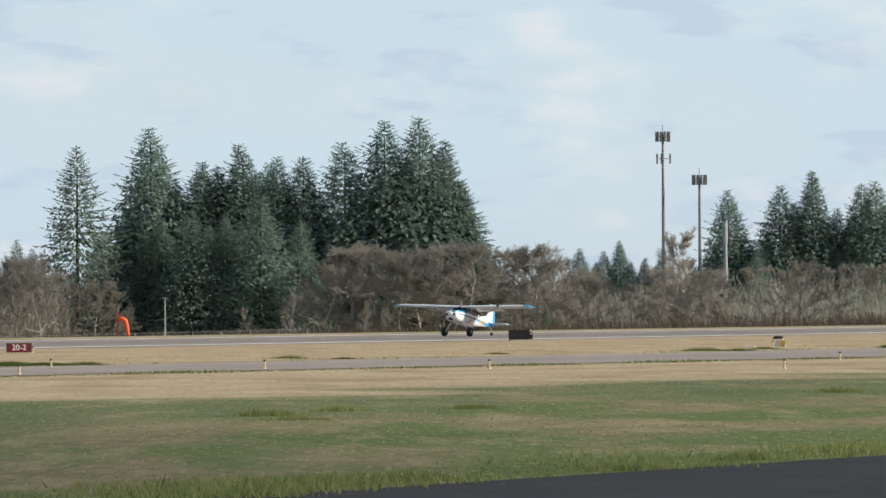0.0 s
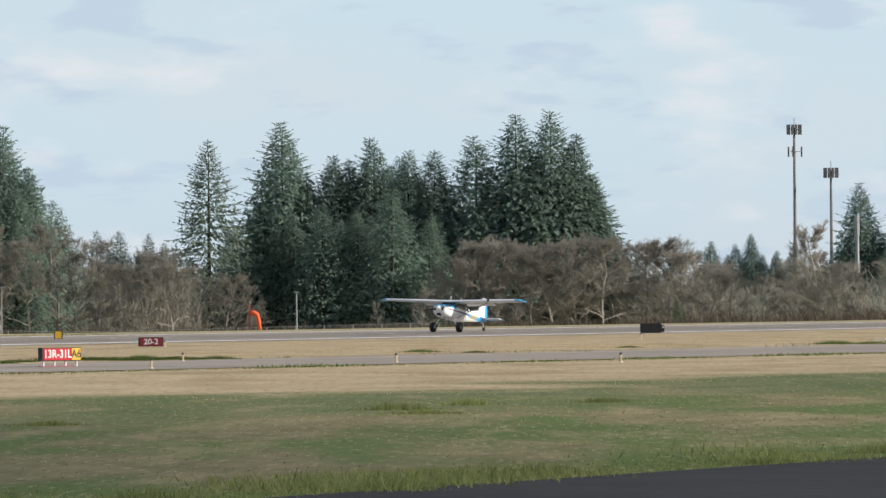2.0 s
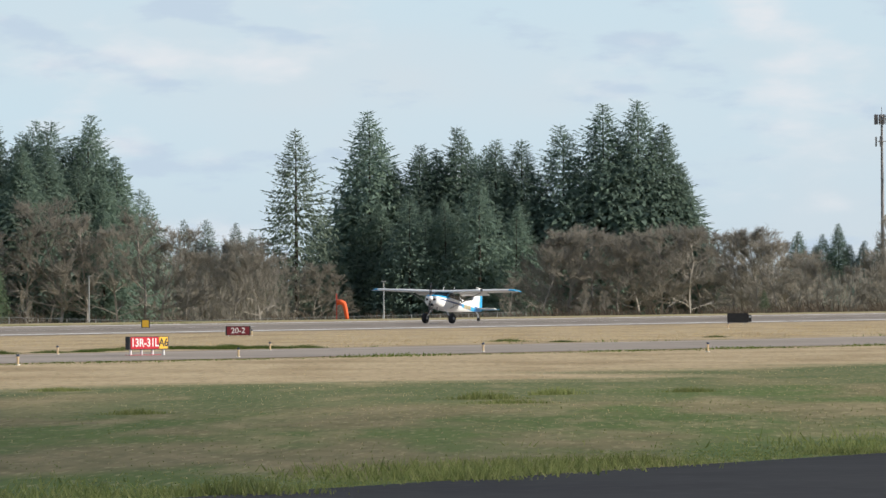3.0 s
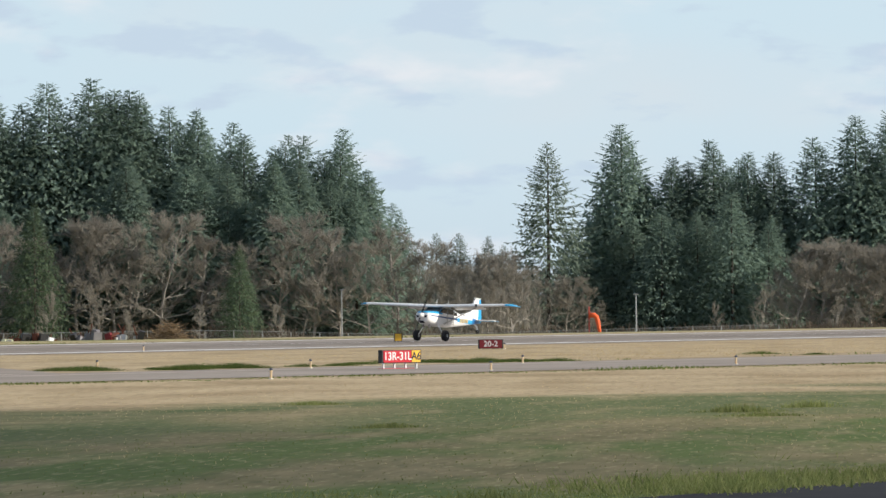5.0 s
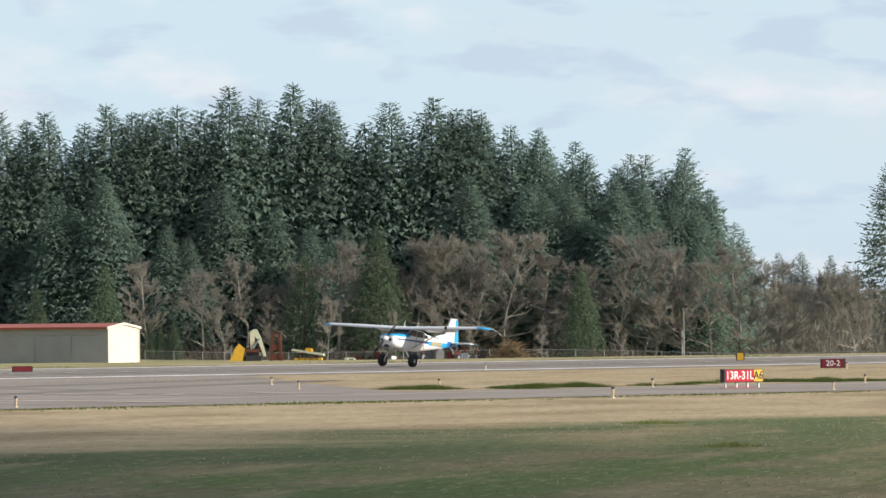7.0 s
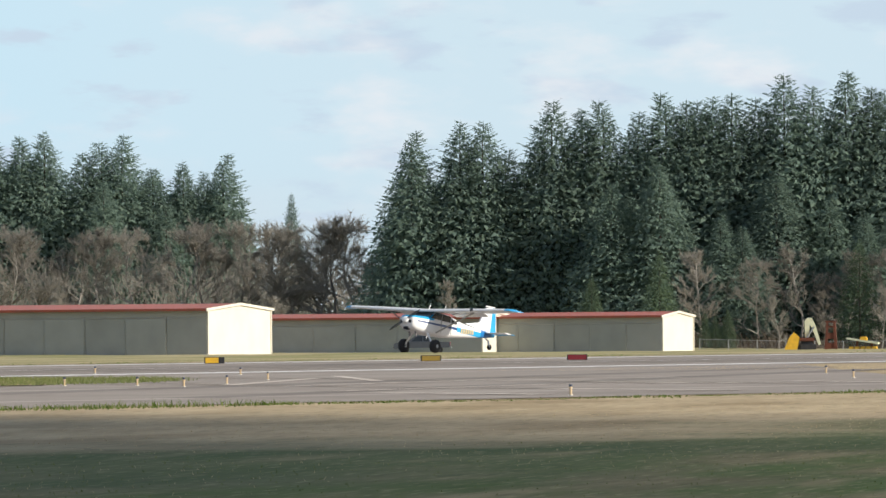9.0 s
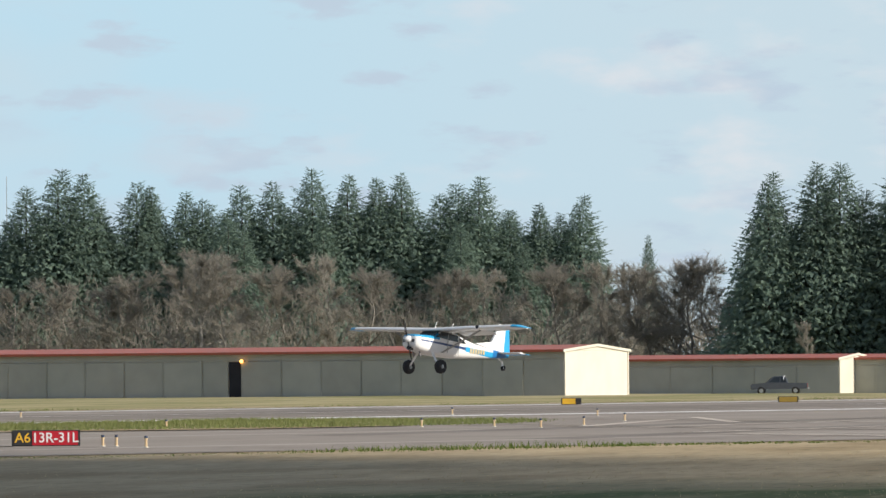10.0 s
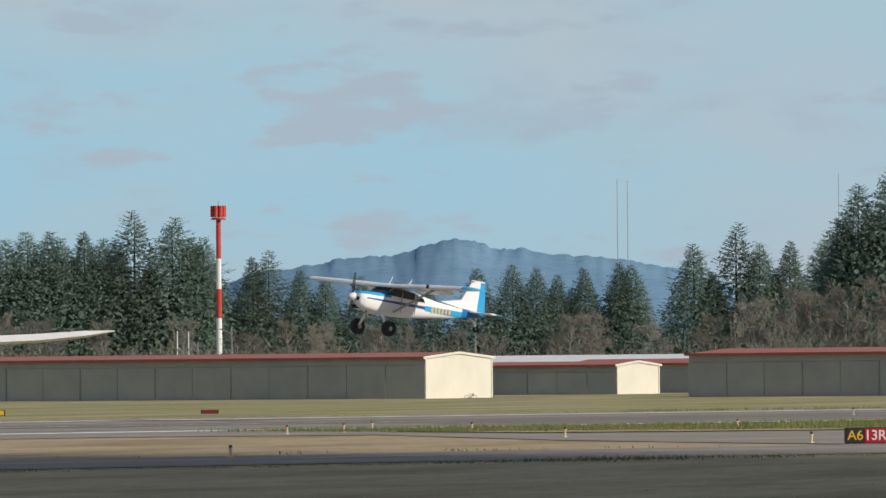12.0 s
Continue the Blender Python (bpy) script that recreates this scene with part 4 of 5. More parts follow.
# ---- hangars ----
def hangar(place, rz, length, width, eave, ridge, bays, label, opening=None, white_roof=False):
    """A row hangar. Its long side faces local -y from x = -length to 0; its lit end stands at x = 0."""
    h = thing("hangar", turned(place, rz), label, "hangar", "row hangars")
    base = -0.6
    shell = bmesh.new()
    box(shell, -length, 0, 0.12, width, base, eave)
    part("wall", shell, CREAM, h)
    gable = [(0.0, eave - 0.01), (0.0, eave), (width * 0.5, ridge - 0.05), (width, eave), (width, eave - 0.01)]
    for x in (-length, -0.3):
        part("gable", prism([(y, z) for y, z in gable], x, x + 0.3, "x"), CREAM, h)
    for lo, hi in ((-0.45, width * 0.5), (width * 0.5, width + 0.45)):
        zl = eave - 0.05 if lo < 0 else ridge
        zh = ridge if lo < 0 else eave - 0.05
        part("roof", prism([(lo, zl), (hi, zh), (hi, zh + 0.09), (lo, zl + 0.09)], -length - 0.3, 0.06, "x"), ROOF_WHITE if white_roof else ROOF_RED, h)
    part("fascia", boxes((-length - 0.3, 0.05, -0.48, -0.40, eave - 0.13, eave + 0.10)), ROOF_WHITE if white_roof else ROOF_RED, h)
    for lo, hi, za, zb in ((-0.5, width * 0.5, eave, ridge + 0.05), (width * 0.5, width + 0.5, ridge + 0.05, eave)):
        part("verge", prism([(lo, za - 0.14), (hi, zb - 0.14), (hi, zb + 0.1), (lo, za + 0.1)], 0.07, 0.16, "x"), CREAM, h)
    for y in (0.0, width - 0.22):
        part("corner_trim", boxes((0.003, 0.09, y, y + 0.22, base, eave)), CREAM, h)
    part("header", boxes((-length, -0.01, 0.0, 0.11, eave - 0.75, eave - 0.06)), DOOR_GREY, h)
    step = length / bays
    for k in range(bays):
        x1 = -k * step - 0.04
        x0 = -(k + 1) * step + 0.04
        # the doorway is a closed panel with its inner shade painted on
        if opening is not None and opening == k:
            part("doorway", boxes((x0 + step * 0.66, x1, 0.02, 0.1, base, eave - 0.8)), OPENING_SHADE, h, "near-black panel painted as the shade in an open doorway")
            x1 = x0 + step * 0.64
        part("door", boxes((x0, x1, -0.03 - 0.05 * (k % 2), 0.09 - 0.05 * (k % 2), base, eave - 0.78), bevel=0.015), DOOR_GREY, h)
        part("door_rib", boxes((x0 - 0.07, x0 - 0.01, -0.10, -0.085, base, eave - 0.8)), DOOR_GREY, h)
    return h


HANGAR = "long sage-sided row hangar with red roof and cream end"
TURN = -6.0
hangar(bearing(-14.14, 600, -0.52), TURN, 72.7, 17.6, 4.1, 4.58, 18, HANGAR, opening=8)
hangar(bearing(-11.72, 690, -0.98), TURN, 52.0, 12.8, 3.70, 4.15, 11, HANGAR)
hangar(bearing(-10.13, 690, -0.98), TURN, 20.0, 12.2, 3.70, 4.12, 5, HANGAR)
hangar(bearing(-22.70, 650, -0.72), TURN, 72.0, 14.2, 4.28, 4.74, 16, HANGAR)
hangar(bearing(-21.01, 730, -0.75), TURN, 34.0, 10.6, 3.45, 3.85, 9, HANGAR)
hangar(bearing(-19.4, 760, -0.5), TURN, 30.0, 10.0, 3.35, 3.9, 7, HANGAR)
hangar(bearing(-19.1, 800, -0.5), TURN, 60.0, 10.0, 3.7, 4.55, 12, "pale hangar with a white metal roof", white_roof=True)


def wall_lamp():
    w = thing("wall_lamp", turned(bearing(-14.14, 600, -0.52), -6) @ Matrix.Translation((-32.2, -0.36, 3.35)), "small lit amber lamp above an open hangar door", "wall lamp")
    part("bracket", boxes((-0.05, 0.05, -0.02, 0.35, 0.0, 0.12)), BLACK, w)
    bm = bmesh.new()
    bmesh.ops.create_uvsphere(bm, u_segments=12, v_segments=8, radius=0.16)
    part("bulb", bm, BULB, w)


wall_lamp()


def parked_wing():
    w = thing("parked_aircraft", turned(bearing(-26.1, 700, -0.5), 25), "large white aircraft wing showing above a hangar roof", "aircraft")
    ring = lambda x, c, z, th: [(x, -c * 0.4, z), (x, 0, z + th), (x, c * 0.6, z), (x, 0, z - th * 0.4)]
    part("wing", loft([ring(-14, 2.6, 5.9, 0.75), ring(0, 2.3, 6.4, 0.7), ring(5.0, 1.8, 6.85, 0.55), ring(8.2, 0.7, 7.3, 0.1)]), ROOF_WHITE, w)
    part("fuselage", loft([[(-15 + k * 5, 1.2 * math.cos(t * 0.7854), 3.2 + 1.3 * math.sin(t * 0.7854)) for t in range(8)] for k in range(3)]), WHITE, w)
    for y in (-1.5, 1.5):
        part("gear_leg", rods(((-8, y, 0), (-8, y * 0.6, 5.9), 0.12)), STEEL, w)


parked_wing()


# ---- pickup ----
def pickup():
    t = thing("pickup_truck", turned(bearing(-12.25, 655, lie(*bearing(-12.25, 655).xy)), 190) @ Matrix.Diagonal((1.06, 1.06, 1.06, 1)), "dark grey pickup truck parked beside a hangar", "pickup truck")
    # local x runs along the truck, nose at +x
    side = [(-2.65, 0.55), (2.6, 0.5), (2.66, 0.82), (2.5, 1.02), (1.25, 1.12), (0.62, 1.12), (-0.75, 1.12), (-2.66, 1.08)]
    part("body", prism(side, -0.93, 0.93), GREY_CAR, t)
    part("cab", loft([[(1.2, s * 0.86, 1.12), (0.45, s * 0.72, 1.74), (-0.62, s * 0.72, 1.76), (-0.85, s * 0.86, 1.12)] for s in (-1, 1)]), GREY_CAR, t)
    for s in (-1, 1):
        part("side_window", loft([[(0.95, s * 0.86 * 0.99 + s * o, 1.17), (0.42, s * (0.745 + o), 1.66), (-0.1, s * (0.745 + o), 1.68), (-0.1, s * (0.86 + o), 1.17)] for o in (-0.02, 0.012)]), GLASS, t)
        part("rear_window", loft([[(-0.18, s * (0.86 + o), 1.17), (-0.18, s * (0.745 + o), 1.68), (-0.58, s * (0.745 + o), 1.68), (-0.74, s * (0.86 + o), 1.17)] for o in (-0.02, 0.012)]), GLASS, t)
    part("windscreen", prism([(1.17, 1.17), (0.49, 1.70), (0.53, 1.72), (1.22, 1.18)], -0.7, 0.7), GLASS, t)
    part("canopy_frame", rods(((-0.55, -0.7, 1.74), (-0.55, 0.7, 1.74), 0.05), ((-0.45, -0.8, 1.1), (-0.5, -0.72, 1.78), 0.06), ((-0.45, 0.8, 1.1), (-0.5, 0.72, 1.78), 0.06)), WHITE, t, "pale cab rear frame")
    part("tailgate", boxes((-2.72, -2.665, -0.85, 0.85, 0.62, 1.1)), GREY_CAR, t)
    part("bumper", boxes((-2.85, -2.73, -0.9, 0.9, 0.48, 0.66), (2.66, 2.78, -0.9, 0.9, 0.45, 0.66), bevel=0.03), STEEL, t)
    for s in (-1, 1):
        part("tail_light", boxes((-2.735, -2.722, s * 0.78 - 0.07, s * 0.78 + 0.07, 0.75, 1.05)), RED, t)
        part("headlight", boxes((2.6, 2.67, s * 0.7 - 0.14, s * 0.7 + 0.14, 0.72, 0.9)), STEEL, t)
    for x in (1.65, -1.6):
        for s in (-1, 1):
            w = part("wheel", rods(((x, s * 0.72, 0.37), (x, s * 0.96, 0.37), 0.37), sides=20), TYRE, t)
            part("rim", rods(((x, s * 0.965, 0.37), (x, s * 0.985, 0.37), 0.2), sides=14), STEEL, w)


pickup()


# ---- fence ----
def fence():
    f = thing("perimeter_fence", Matrix(), "grey chain-link perimeter fence with thin posts", "fence")
    post = rods(((0, 0, 0), (0, 0, 1.25), 0.04), sides=6)
    me = bpy.data.meshes.new("post")
    post.to_mesh(me)
    post.free()
    me.materials.append(STEEL)
    spots = []
    for az0, az1, d0, d1 in ((-9.8, -1.2, 740, 750),):
        n = 34
        for k in range(n + 1):
            p = bearing(az0 + (az1 - az0) * k / n, d0 + (d1 - d0) * k / n)
            p.z = lie(p.x, p.y)
            spots.append(p)
    for p in spots:
        share("post", me, f, Matrix.Translation(p))
    bm = bmesh.new()
    for p, q in zip(spots, spots[1:]):
        up = lambda v, h: v + Vector((0, 0, h))
        rod(bm, up(p, 1.22), up(q, 1.22), 0.022, sides=4)
    part("top_rail", bm, STEEL, f)
    verts, faces = [], []
    for p, q in zip(spots, spots[1:]):
        for i in range(16):
            for s in (-1, 1):
                a, b = p.lerp(q, i / 16), p.lerp(q, min(1, max(0, (i + s * 2) / 16)))
                k = len(verts)
                verts += [tuple(a), (a.x + 0.012, a.y, a.z), (b.x + 0.012, b.y, b.z + 1.21), (b.x, b.y, b.z + 1.21)]
                faces.append((k, k + 1, k + 2, k + 3))
    ob = new("chain_link", spray_mesh("chain_link", verts, faces, STEEL))
    ob.parent = f


fence()


# ---- signs and lights beside the pavements ----
def guidance_sign(name, place, rz, panels, height, label, leg=0.12):
    """An airfield sign: a box of panels on frangible legs. panels: width, colour, writing, writing's colour."""
    s = thing(name, turned(place, rz), label, "airfield sign", "airfield signs")
    total = sum(p[0] for p in panels)
    x = -total / 2
    part("casing", boxes((x - 0.05, -x + 0.05, 0.0, 0.2, leg, leg + height), bevel=0.015), BLACK, s)
    for w, mat, text, ink in panels:
        face = part("panel", boxes((x + 0.012, x + w - 0.012, -0.012, -0.002, leg + 0.025, leg + height - 0.025)), mat, s)
        if text:
            lettering("legend", text, height * 0.86, pose(x + w / 2, -0.014, leg + height * 0.5, 90), ink, face)
        x += w
    n = max(2, round(total / 0.4))
    for k in range(n):
        lx = -total / 2 + 0.1 + (total - 0.2) * k / (n - 1)
        part("leg", boxes((lx - 0.025, lx + 0.025, 0.07, 0.13, -0.02, leg)), WHITE, s)
    return s


a6 = guidance_sign("hold_sign", bearing(-4.525, 216), 49.0, ((1.32, SIGN_RED, "13R-31L", WHITE), (0.42, YELLOW, "A6", BLACK)), 0.44,
                   "red and yellow taxiway holding position sign on legs", 0.2)
part("base", boxes((-0.9, 0.55, -0.02, 0.24, -0.02, 0.03)), SIGN_RED, a6)
guidance_sign("hold_sign", bearing(-18.71, 171), 19.0, ((0.48, BLACK, "A6", YELLOW), (1.22, SIGN_RED, "13R-31L", WHITE)), 0.42,
              "black, yellow and red holding position sign in the grass", 0.02)
guidance_sign("runway_sign", bearing(-3.74, 318), 8.0, ((1.12, SIGN_MAROON, "20-2", WHITE),), 0.45, "dark red runway crossing sign beside the runway", 0.03)
guidance_sign("distance_sign", bearing(-4.555, 400), 5.0, ((0.42, YELLOW, "", None),), 0.48, "small yellow sign on the far side of the runway", 0.05)
guidance_sign("direction_sign", bearing(-14.08, 345), 14.0, ((0.72, YELLOW, "", None), (0.25, BLACK, "", None)), 0.34, "low yellow and black sign across the runway", 0.02)
guidance_sign("direction_sign", bearing(-12.17, 350), 14.0, ((1.0, material("faded_yellow", (0.34, 0.22, 0.03), (0.25, 0.17, 0.03)), "", None),), 0.32, "low faded yellow sign across the runway", 0.02)
guidance_sign("runway_sign", bearing(-10.88, 350), 14.0, ((1.0, SIGN_MAROON, "", None),), 0.30, "low dark red sign across the runway", 0.02)
guidance_sign("runway_sign", bearing(-24.6, 330), 24.0, ((0.8, SIGN_MAROON, "", None),), 0.2, "low brown sign across the runway", 0.02)
guidance_sign("direction_sign", bearing(-26.45, 330), 24.0, ((0.5, YELLOW, "", None),), 0.28, "small yellow sign across the runway", 0.02)


def sign_back():
    s = thing("runway_marker_sign", turned(bearing(0.67, 400), -10), "black back of a runway sign with a small white lamp", "airfield sign")
    part("casing", boxes((-0.7, 0.62, 0, 0.22, 0.08, 0.66), bevel=0.03), BLACK, s)
    part("end_cap", boxes((0.63, 0.80, 0.02, 0.2, 0.12, 0.56), bevel=0.02), BLACK, s)
    part("lamp", boxes((0.68, 0.78, -0.03, 0.018, 0.38, 0.5)), WHITE, s)
    for x in (-0.5, 0.4):
        part("leg", boxes((x - 0.03, x + 0.03, 0.08, 0.14, -0.02, 0.08)), STEEL, s)


sign_back()


def approach_box():
    s = thing("approach_light_unit", turned(bearing(2.96, 320), -8), "black-topped white and yellow light box in dry grass", "airfield light")
    part("housing", prism([(-0.3, 0.0), (0.32, 0.0), (0.2, 0.36), (-0.14, 0.34)], -0.2, 0.2), CREAM, s)
    part("hood", prism([(-0.34, 0.38), (0.12, 0.40), (0.18, 0.52), (-0.24, 0.54)], -0.25, 0.25), BLACK, s)
    part("side_plate", boxes((0.1, 0.3, -0.23, -0.205, 0.03, 0.3)), YELLOW, s)
    part("marker_slab", boxes((-1.75, -1.2, -0.9, 0.4, -0.02, 0.06)), WHITE, s)


approach_box()


def edge_lights():
    """Small stake lights along the taxiway and runway edges."""
    first = thing("edge_light", Matrix(), "small pale stake light with a dark cap", "edge light", "taxiway and runway edge lights")
    part("stake", rods(((0, 0, -0.02), (0, 0, 0.2), 0.035)), TAN, first)
    part("collar", rods(((0, 0, 0.2), (0, 0, 0.235), 0.05)), TAN, first)
    part("lens", rods(((0, 0, 0.235), (0, 0, 0.30), 0.05, 0.04)), material("blue_lens", (0.05, 0.06, 0.10), (0.04, 0.05, 0.08), rough=0.2), first)
    part("foot", rods(((0, 0, -0.02), (0, 0, 0.02), 0.07)), CREAM, first)
    spots = ((-1.58, 219), (0.40, 213), (3.00, 206), (3.49, 237), (-3.74, 206), (-5.33, 221), (-5.68, 188), (-3.46, 231), (-7.21, 228), (-8.69, 245), (-8.45, 225), (-14.35, 212),
             (-13.97, 220), (-13.61, 236), (-10.94, 177), (-15.40, 218), (-14.76, 217), (-19.95, 222), (-19.30, 174), (-18.93, 280), (-18.21, 169), (-18.09, 169),
             (-17.83, 166), (-17.65, 221), (-15.13, 277), (-24.42, 153), (-23.92, 212), (-23.42, 218), (-23.17, 226), (-22.29, 218), (-21.47, 195), (0.58, 345), (2.9, 318), (-3.62, 316), (-13.85, 262), (-6.8, 330))
    for k, (az, d) in enumerate(spots):
        m = turned(bearing(az, d, 0.02), 30 * k)
        if k:
            copy_thing(first, m)
        else:
            first.matrix_basis = m


edge_lights()


# ---- windsock, poles, towers ----
def windsock():
    w = thing("windsock", turned(bearing(-2.84, 660, lie(*bearing(-2.84, 660).xy)), 0), "limp orange windsock on a red pole", "windsock")
    part("pole", rods(((-0.35, 0, 0), (-0.35, 0, 3.0), 0.06)), RED, w)
    ring = lambda c, r, n: [(c[0] + r * n[0] * math.cos(t * 0.628), c[1] + r * math.sin(t * 0.628), c[2] + r * n[1] * math.cos(t * 0.628)) for t in range(10)]
    path = [((-0.33, 0, 2.12), 0.24, (0.0, 1)), ((0.15, 0, 2.14), 0.25, (0.25, 1)), ((0.42, 0, 1.95), 0.25, (0.8, 0.6)), ((0.55, 0, 1.4), 0.22, (1, 0.2)), ((0.66, 0, 0.75), 0.19, (1, 0.1)), ((0.75, 0, 0.35), 0.15, (1, 0.15))]
    part("sock", loft([ring(*p) for p in path]), ORANGE, w, smooth_faces=True)
    part("swivel_frame", rods(((-0.35, 0, 2.4), (0.3, 0, 2.3), 0.03), ((-0.35, 0, 1.8), (-0.2, 0, 1.85), 0.03)), RED, w)


windsock()


def lamp_post(az, d, h, arm=0.0, label="thin grey pole with a small light head"):
    p = bearing(az, d)
    s = thing("lamp_post", turned((p.x, p.y, lie(p.x, p.y))), label, "lamp post", "poles round the field")
    part("pole", rods(((0, 0, 0), (0, 0, h), 0.09, 0.06)), STEEL, s)
    part("head", boxes((-arm - 0.25, -arm + 0.25, -0.1, 0.1, h - 0.06, h + 0.08), bevel=0.03), STEEL, s)
    if arm:
        part("arm", rods(((0, 0, h - 0.5), (-arm, 0, h), 0.05)), STEEL, s)


lamp_post(-2.455, 640, 3.9)
lamp_post(-22.25, 720, 8.6, 3.0, "tall grey lamp post with a long arm behind the hangars")
lamp_post(-24.4, 720, 7.6, 1.2)
lamp_post(-24.7, 740, 6.2, 0.8)
lamp_post(-5.05, 780, 6.5, 0.0)
for az in (-24.88, -24.78):
    p = bearing(az, 700)
    a = thing("antenna_mast", turned((p.x, p.y, lie(p.x, p.y))), "thin white mast behind the hangars", "mast", "thin masts")
    part("pole", rods(((0, 0, 0), (0, 0, 7.3), 0.10, 0.05)), WHITE, a)
    part("cap", boxes((-0.2, 0.2, -0.1, 0.1, 5.2, 5.4)), STEEL, a)


def cell_tower(az, d, h, label, pale=False, mid=True):
    p = bearing(az, d)
    t = thing("cell_tower", turned((p.x, p.y, -1.5)), label, "cell tower", "cell towers")
    mat = STEEL if pale else MAST
    part("pole", rods(((0, 0, 0), (0, 0, h), 0.42, 0.22), sides=12), mat, t)
    if pale:
        part("shroud", rods(((0, 0, h - 3), (0, 0, h), 0.36)), STEEL, t)
        return
    tiers = [(h - 0.8, 1.35, 12)] + ([(h - 5.2, 1.5, 3)] if mid else [])
    for z, r, n in tiers:
        bm = bmesh.new()
        for k in range(3):
            a, b = k * 2.094, (k + 1) * 2.094
            rod(bm, (r * math.cos(a), r * math.sin(a), z), (r * math.cos(b), r * math.sin(b), z), 0.07, sides=5)
            rod(bm, (0, 0, z), (r * math.cos(a), r * math.sin(a), z), 0.07, sides=5)
        part("platform", bm, mat, t)
        for k in range(n):
            a = 6.283 * k / n + 0.3
            x, y = r * 1.02 * math.cos(a), r * 1.02 * math.sin(a)
            part("antenna_panel", boxes((x - 0.16, x + 0.16, y - 0.12, y + 0.12, z - 1.0, z + 1.0)), mat, t)
    part("lightning_rod", rods(((0, 0, h), (0, 0, h + 1.6), 0.06)), mat, t)


cell_tower(1.945, 1300, 38.5, "tall dark cell tower with two tiers of antennas")
cell_tower(2.265, 1300, 29.8, "dark cell tower with one tier of antennas", mid=False)
cell_tower(2.49, 940, 15.8, "pale slim cell tower with shrouded top", pale=True)


def radio_tower():
    p = bearing(-24.51, 960)
    t = thing("beacon_tower", turned((p.x, p.y, -1)), "red and white banded tower with a red drum top", "tower")
    z = 0.0
    for k, (top, mat) in enumerate(((4.5, RED), (11.4, WHITE), (15.7, RED), (20.2, WHITE), (26.0, RED))):
        part("mast_section", rods(((0, 0, z), (0, 0, top), 0.46 - 0.02 * k, 0.44 - 0.02 * k), sides=14), mat, t)
        z = top
    part("platform", rods(((0, 0, 26.0), (0, 0, 26.25), 1.0), sides=16), RED, t)
    for k in range(8):
        x, y = 0.88 * math.cos(k * 0.785), 0.88 * math.sin(k * 0.785)
        part("antenna_drum", rods(((x, y, 26.35), (x, y, 28.0), 0.34), sides=10), RED, t)
    part("railing", rods(*(((1.17 * math.cos(k * 0.785), 1.17 * math.sin(k * 0.785), 26.0), (1.17 * math.cos((k + 1) * 0.785), 1.17 * math.sin((k + 1) * 0.785), 26.0), 0.05) for k in range(8)), ((0, 0, 27.5), (0, 0, 28.7), 0.05)), RED, t)


radio_tower()


def far_mast(az, h):
    m = thing("radio_mast", turned(bearing(az, 4250, 0)), "very thin far radio mast on the hill", "radio mast", "radio masts")
    part("lattice", rods(((0, 0, 0), (0, 0, h), 0.42, 0.25), sides=5), STEEL, m)


far_mast(-20.99, 128)
far_mast(-20.90, 127)
far_mast(-19.04, 130)


# ---- machines and scrap by the fence ----
def on_land(az, d, rz=0):
    p = bearing(az, d)
    return turned((p.x, p.y, lie(p.x, p.y)), rz)


def digger():
    e = thing("excavator", on_land(-8.86, 640, 10) @ Matrix.Diagonal((1.25, 1.25, 1.15, 1)), "old excavator with pale arm and yellow body", "excavator")
    part("counterweight", prism([(-1.75, 0.25), (-0.75, 0.25), (-0.55, 1.3), (-1.0, 1.75), (-1.35, 1.3)], -0.7, 0.7), YELLOW, e, "tilted yellow body")
    part("track", boxes((-0.7, 0.75, -0.6, 0.6, -0.02, 0.95), bevel=0.25), BLACK, e)
    part("cab_floor", boxes((-0.55, 0.6, -0.55, 0.55, 0.95, 1.25), bevel=0.05), RUST, e)
    part("boom", prism([(-0.1, 1.2), (-0.15, 2.7), (0.1, 2.95), (0.45, 2.95), (0.75, 2.2), (1.15, 0.7), (0.95, 0.6), (0.5, 1.9), (0.25, 2.4), (0.25, 1.4)], -0.2, 0.2), CREAM_STEEL, e, "pale yellow arm")
    part("ram", rods(((0.05, -0.25, 1.3), (0.6, -0.25, 2.2), 0.07)), STEEL, e)


def rusty_frame():
    r = thing("steel_frame", on_land(-8.645, 640, 5) @ Matrix.Diagonal((1.2, 1.2, 1.1, 1)), "tall rusty tapered steel bucket frame standing upright", "scrap metal")
    for s in (-1, 1):
        part("upright", prism([(s * 0.55, 0), (s * 0.30, 0), (s * 0.18, 2.8), (s * 0.36, 2.85)], -0.25, 0.25), RUST, r)
    for z in (0.3, 1.2, 2.2, 2.65):
        part("cross_plate", boxes((-0.45, 0.45, -0.2, 0.2, z, z + (0.55 if z < 2 else 0.16))), RUST, r)


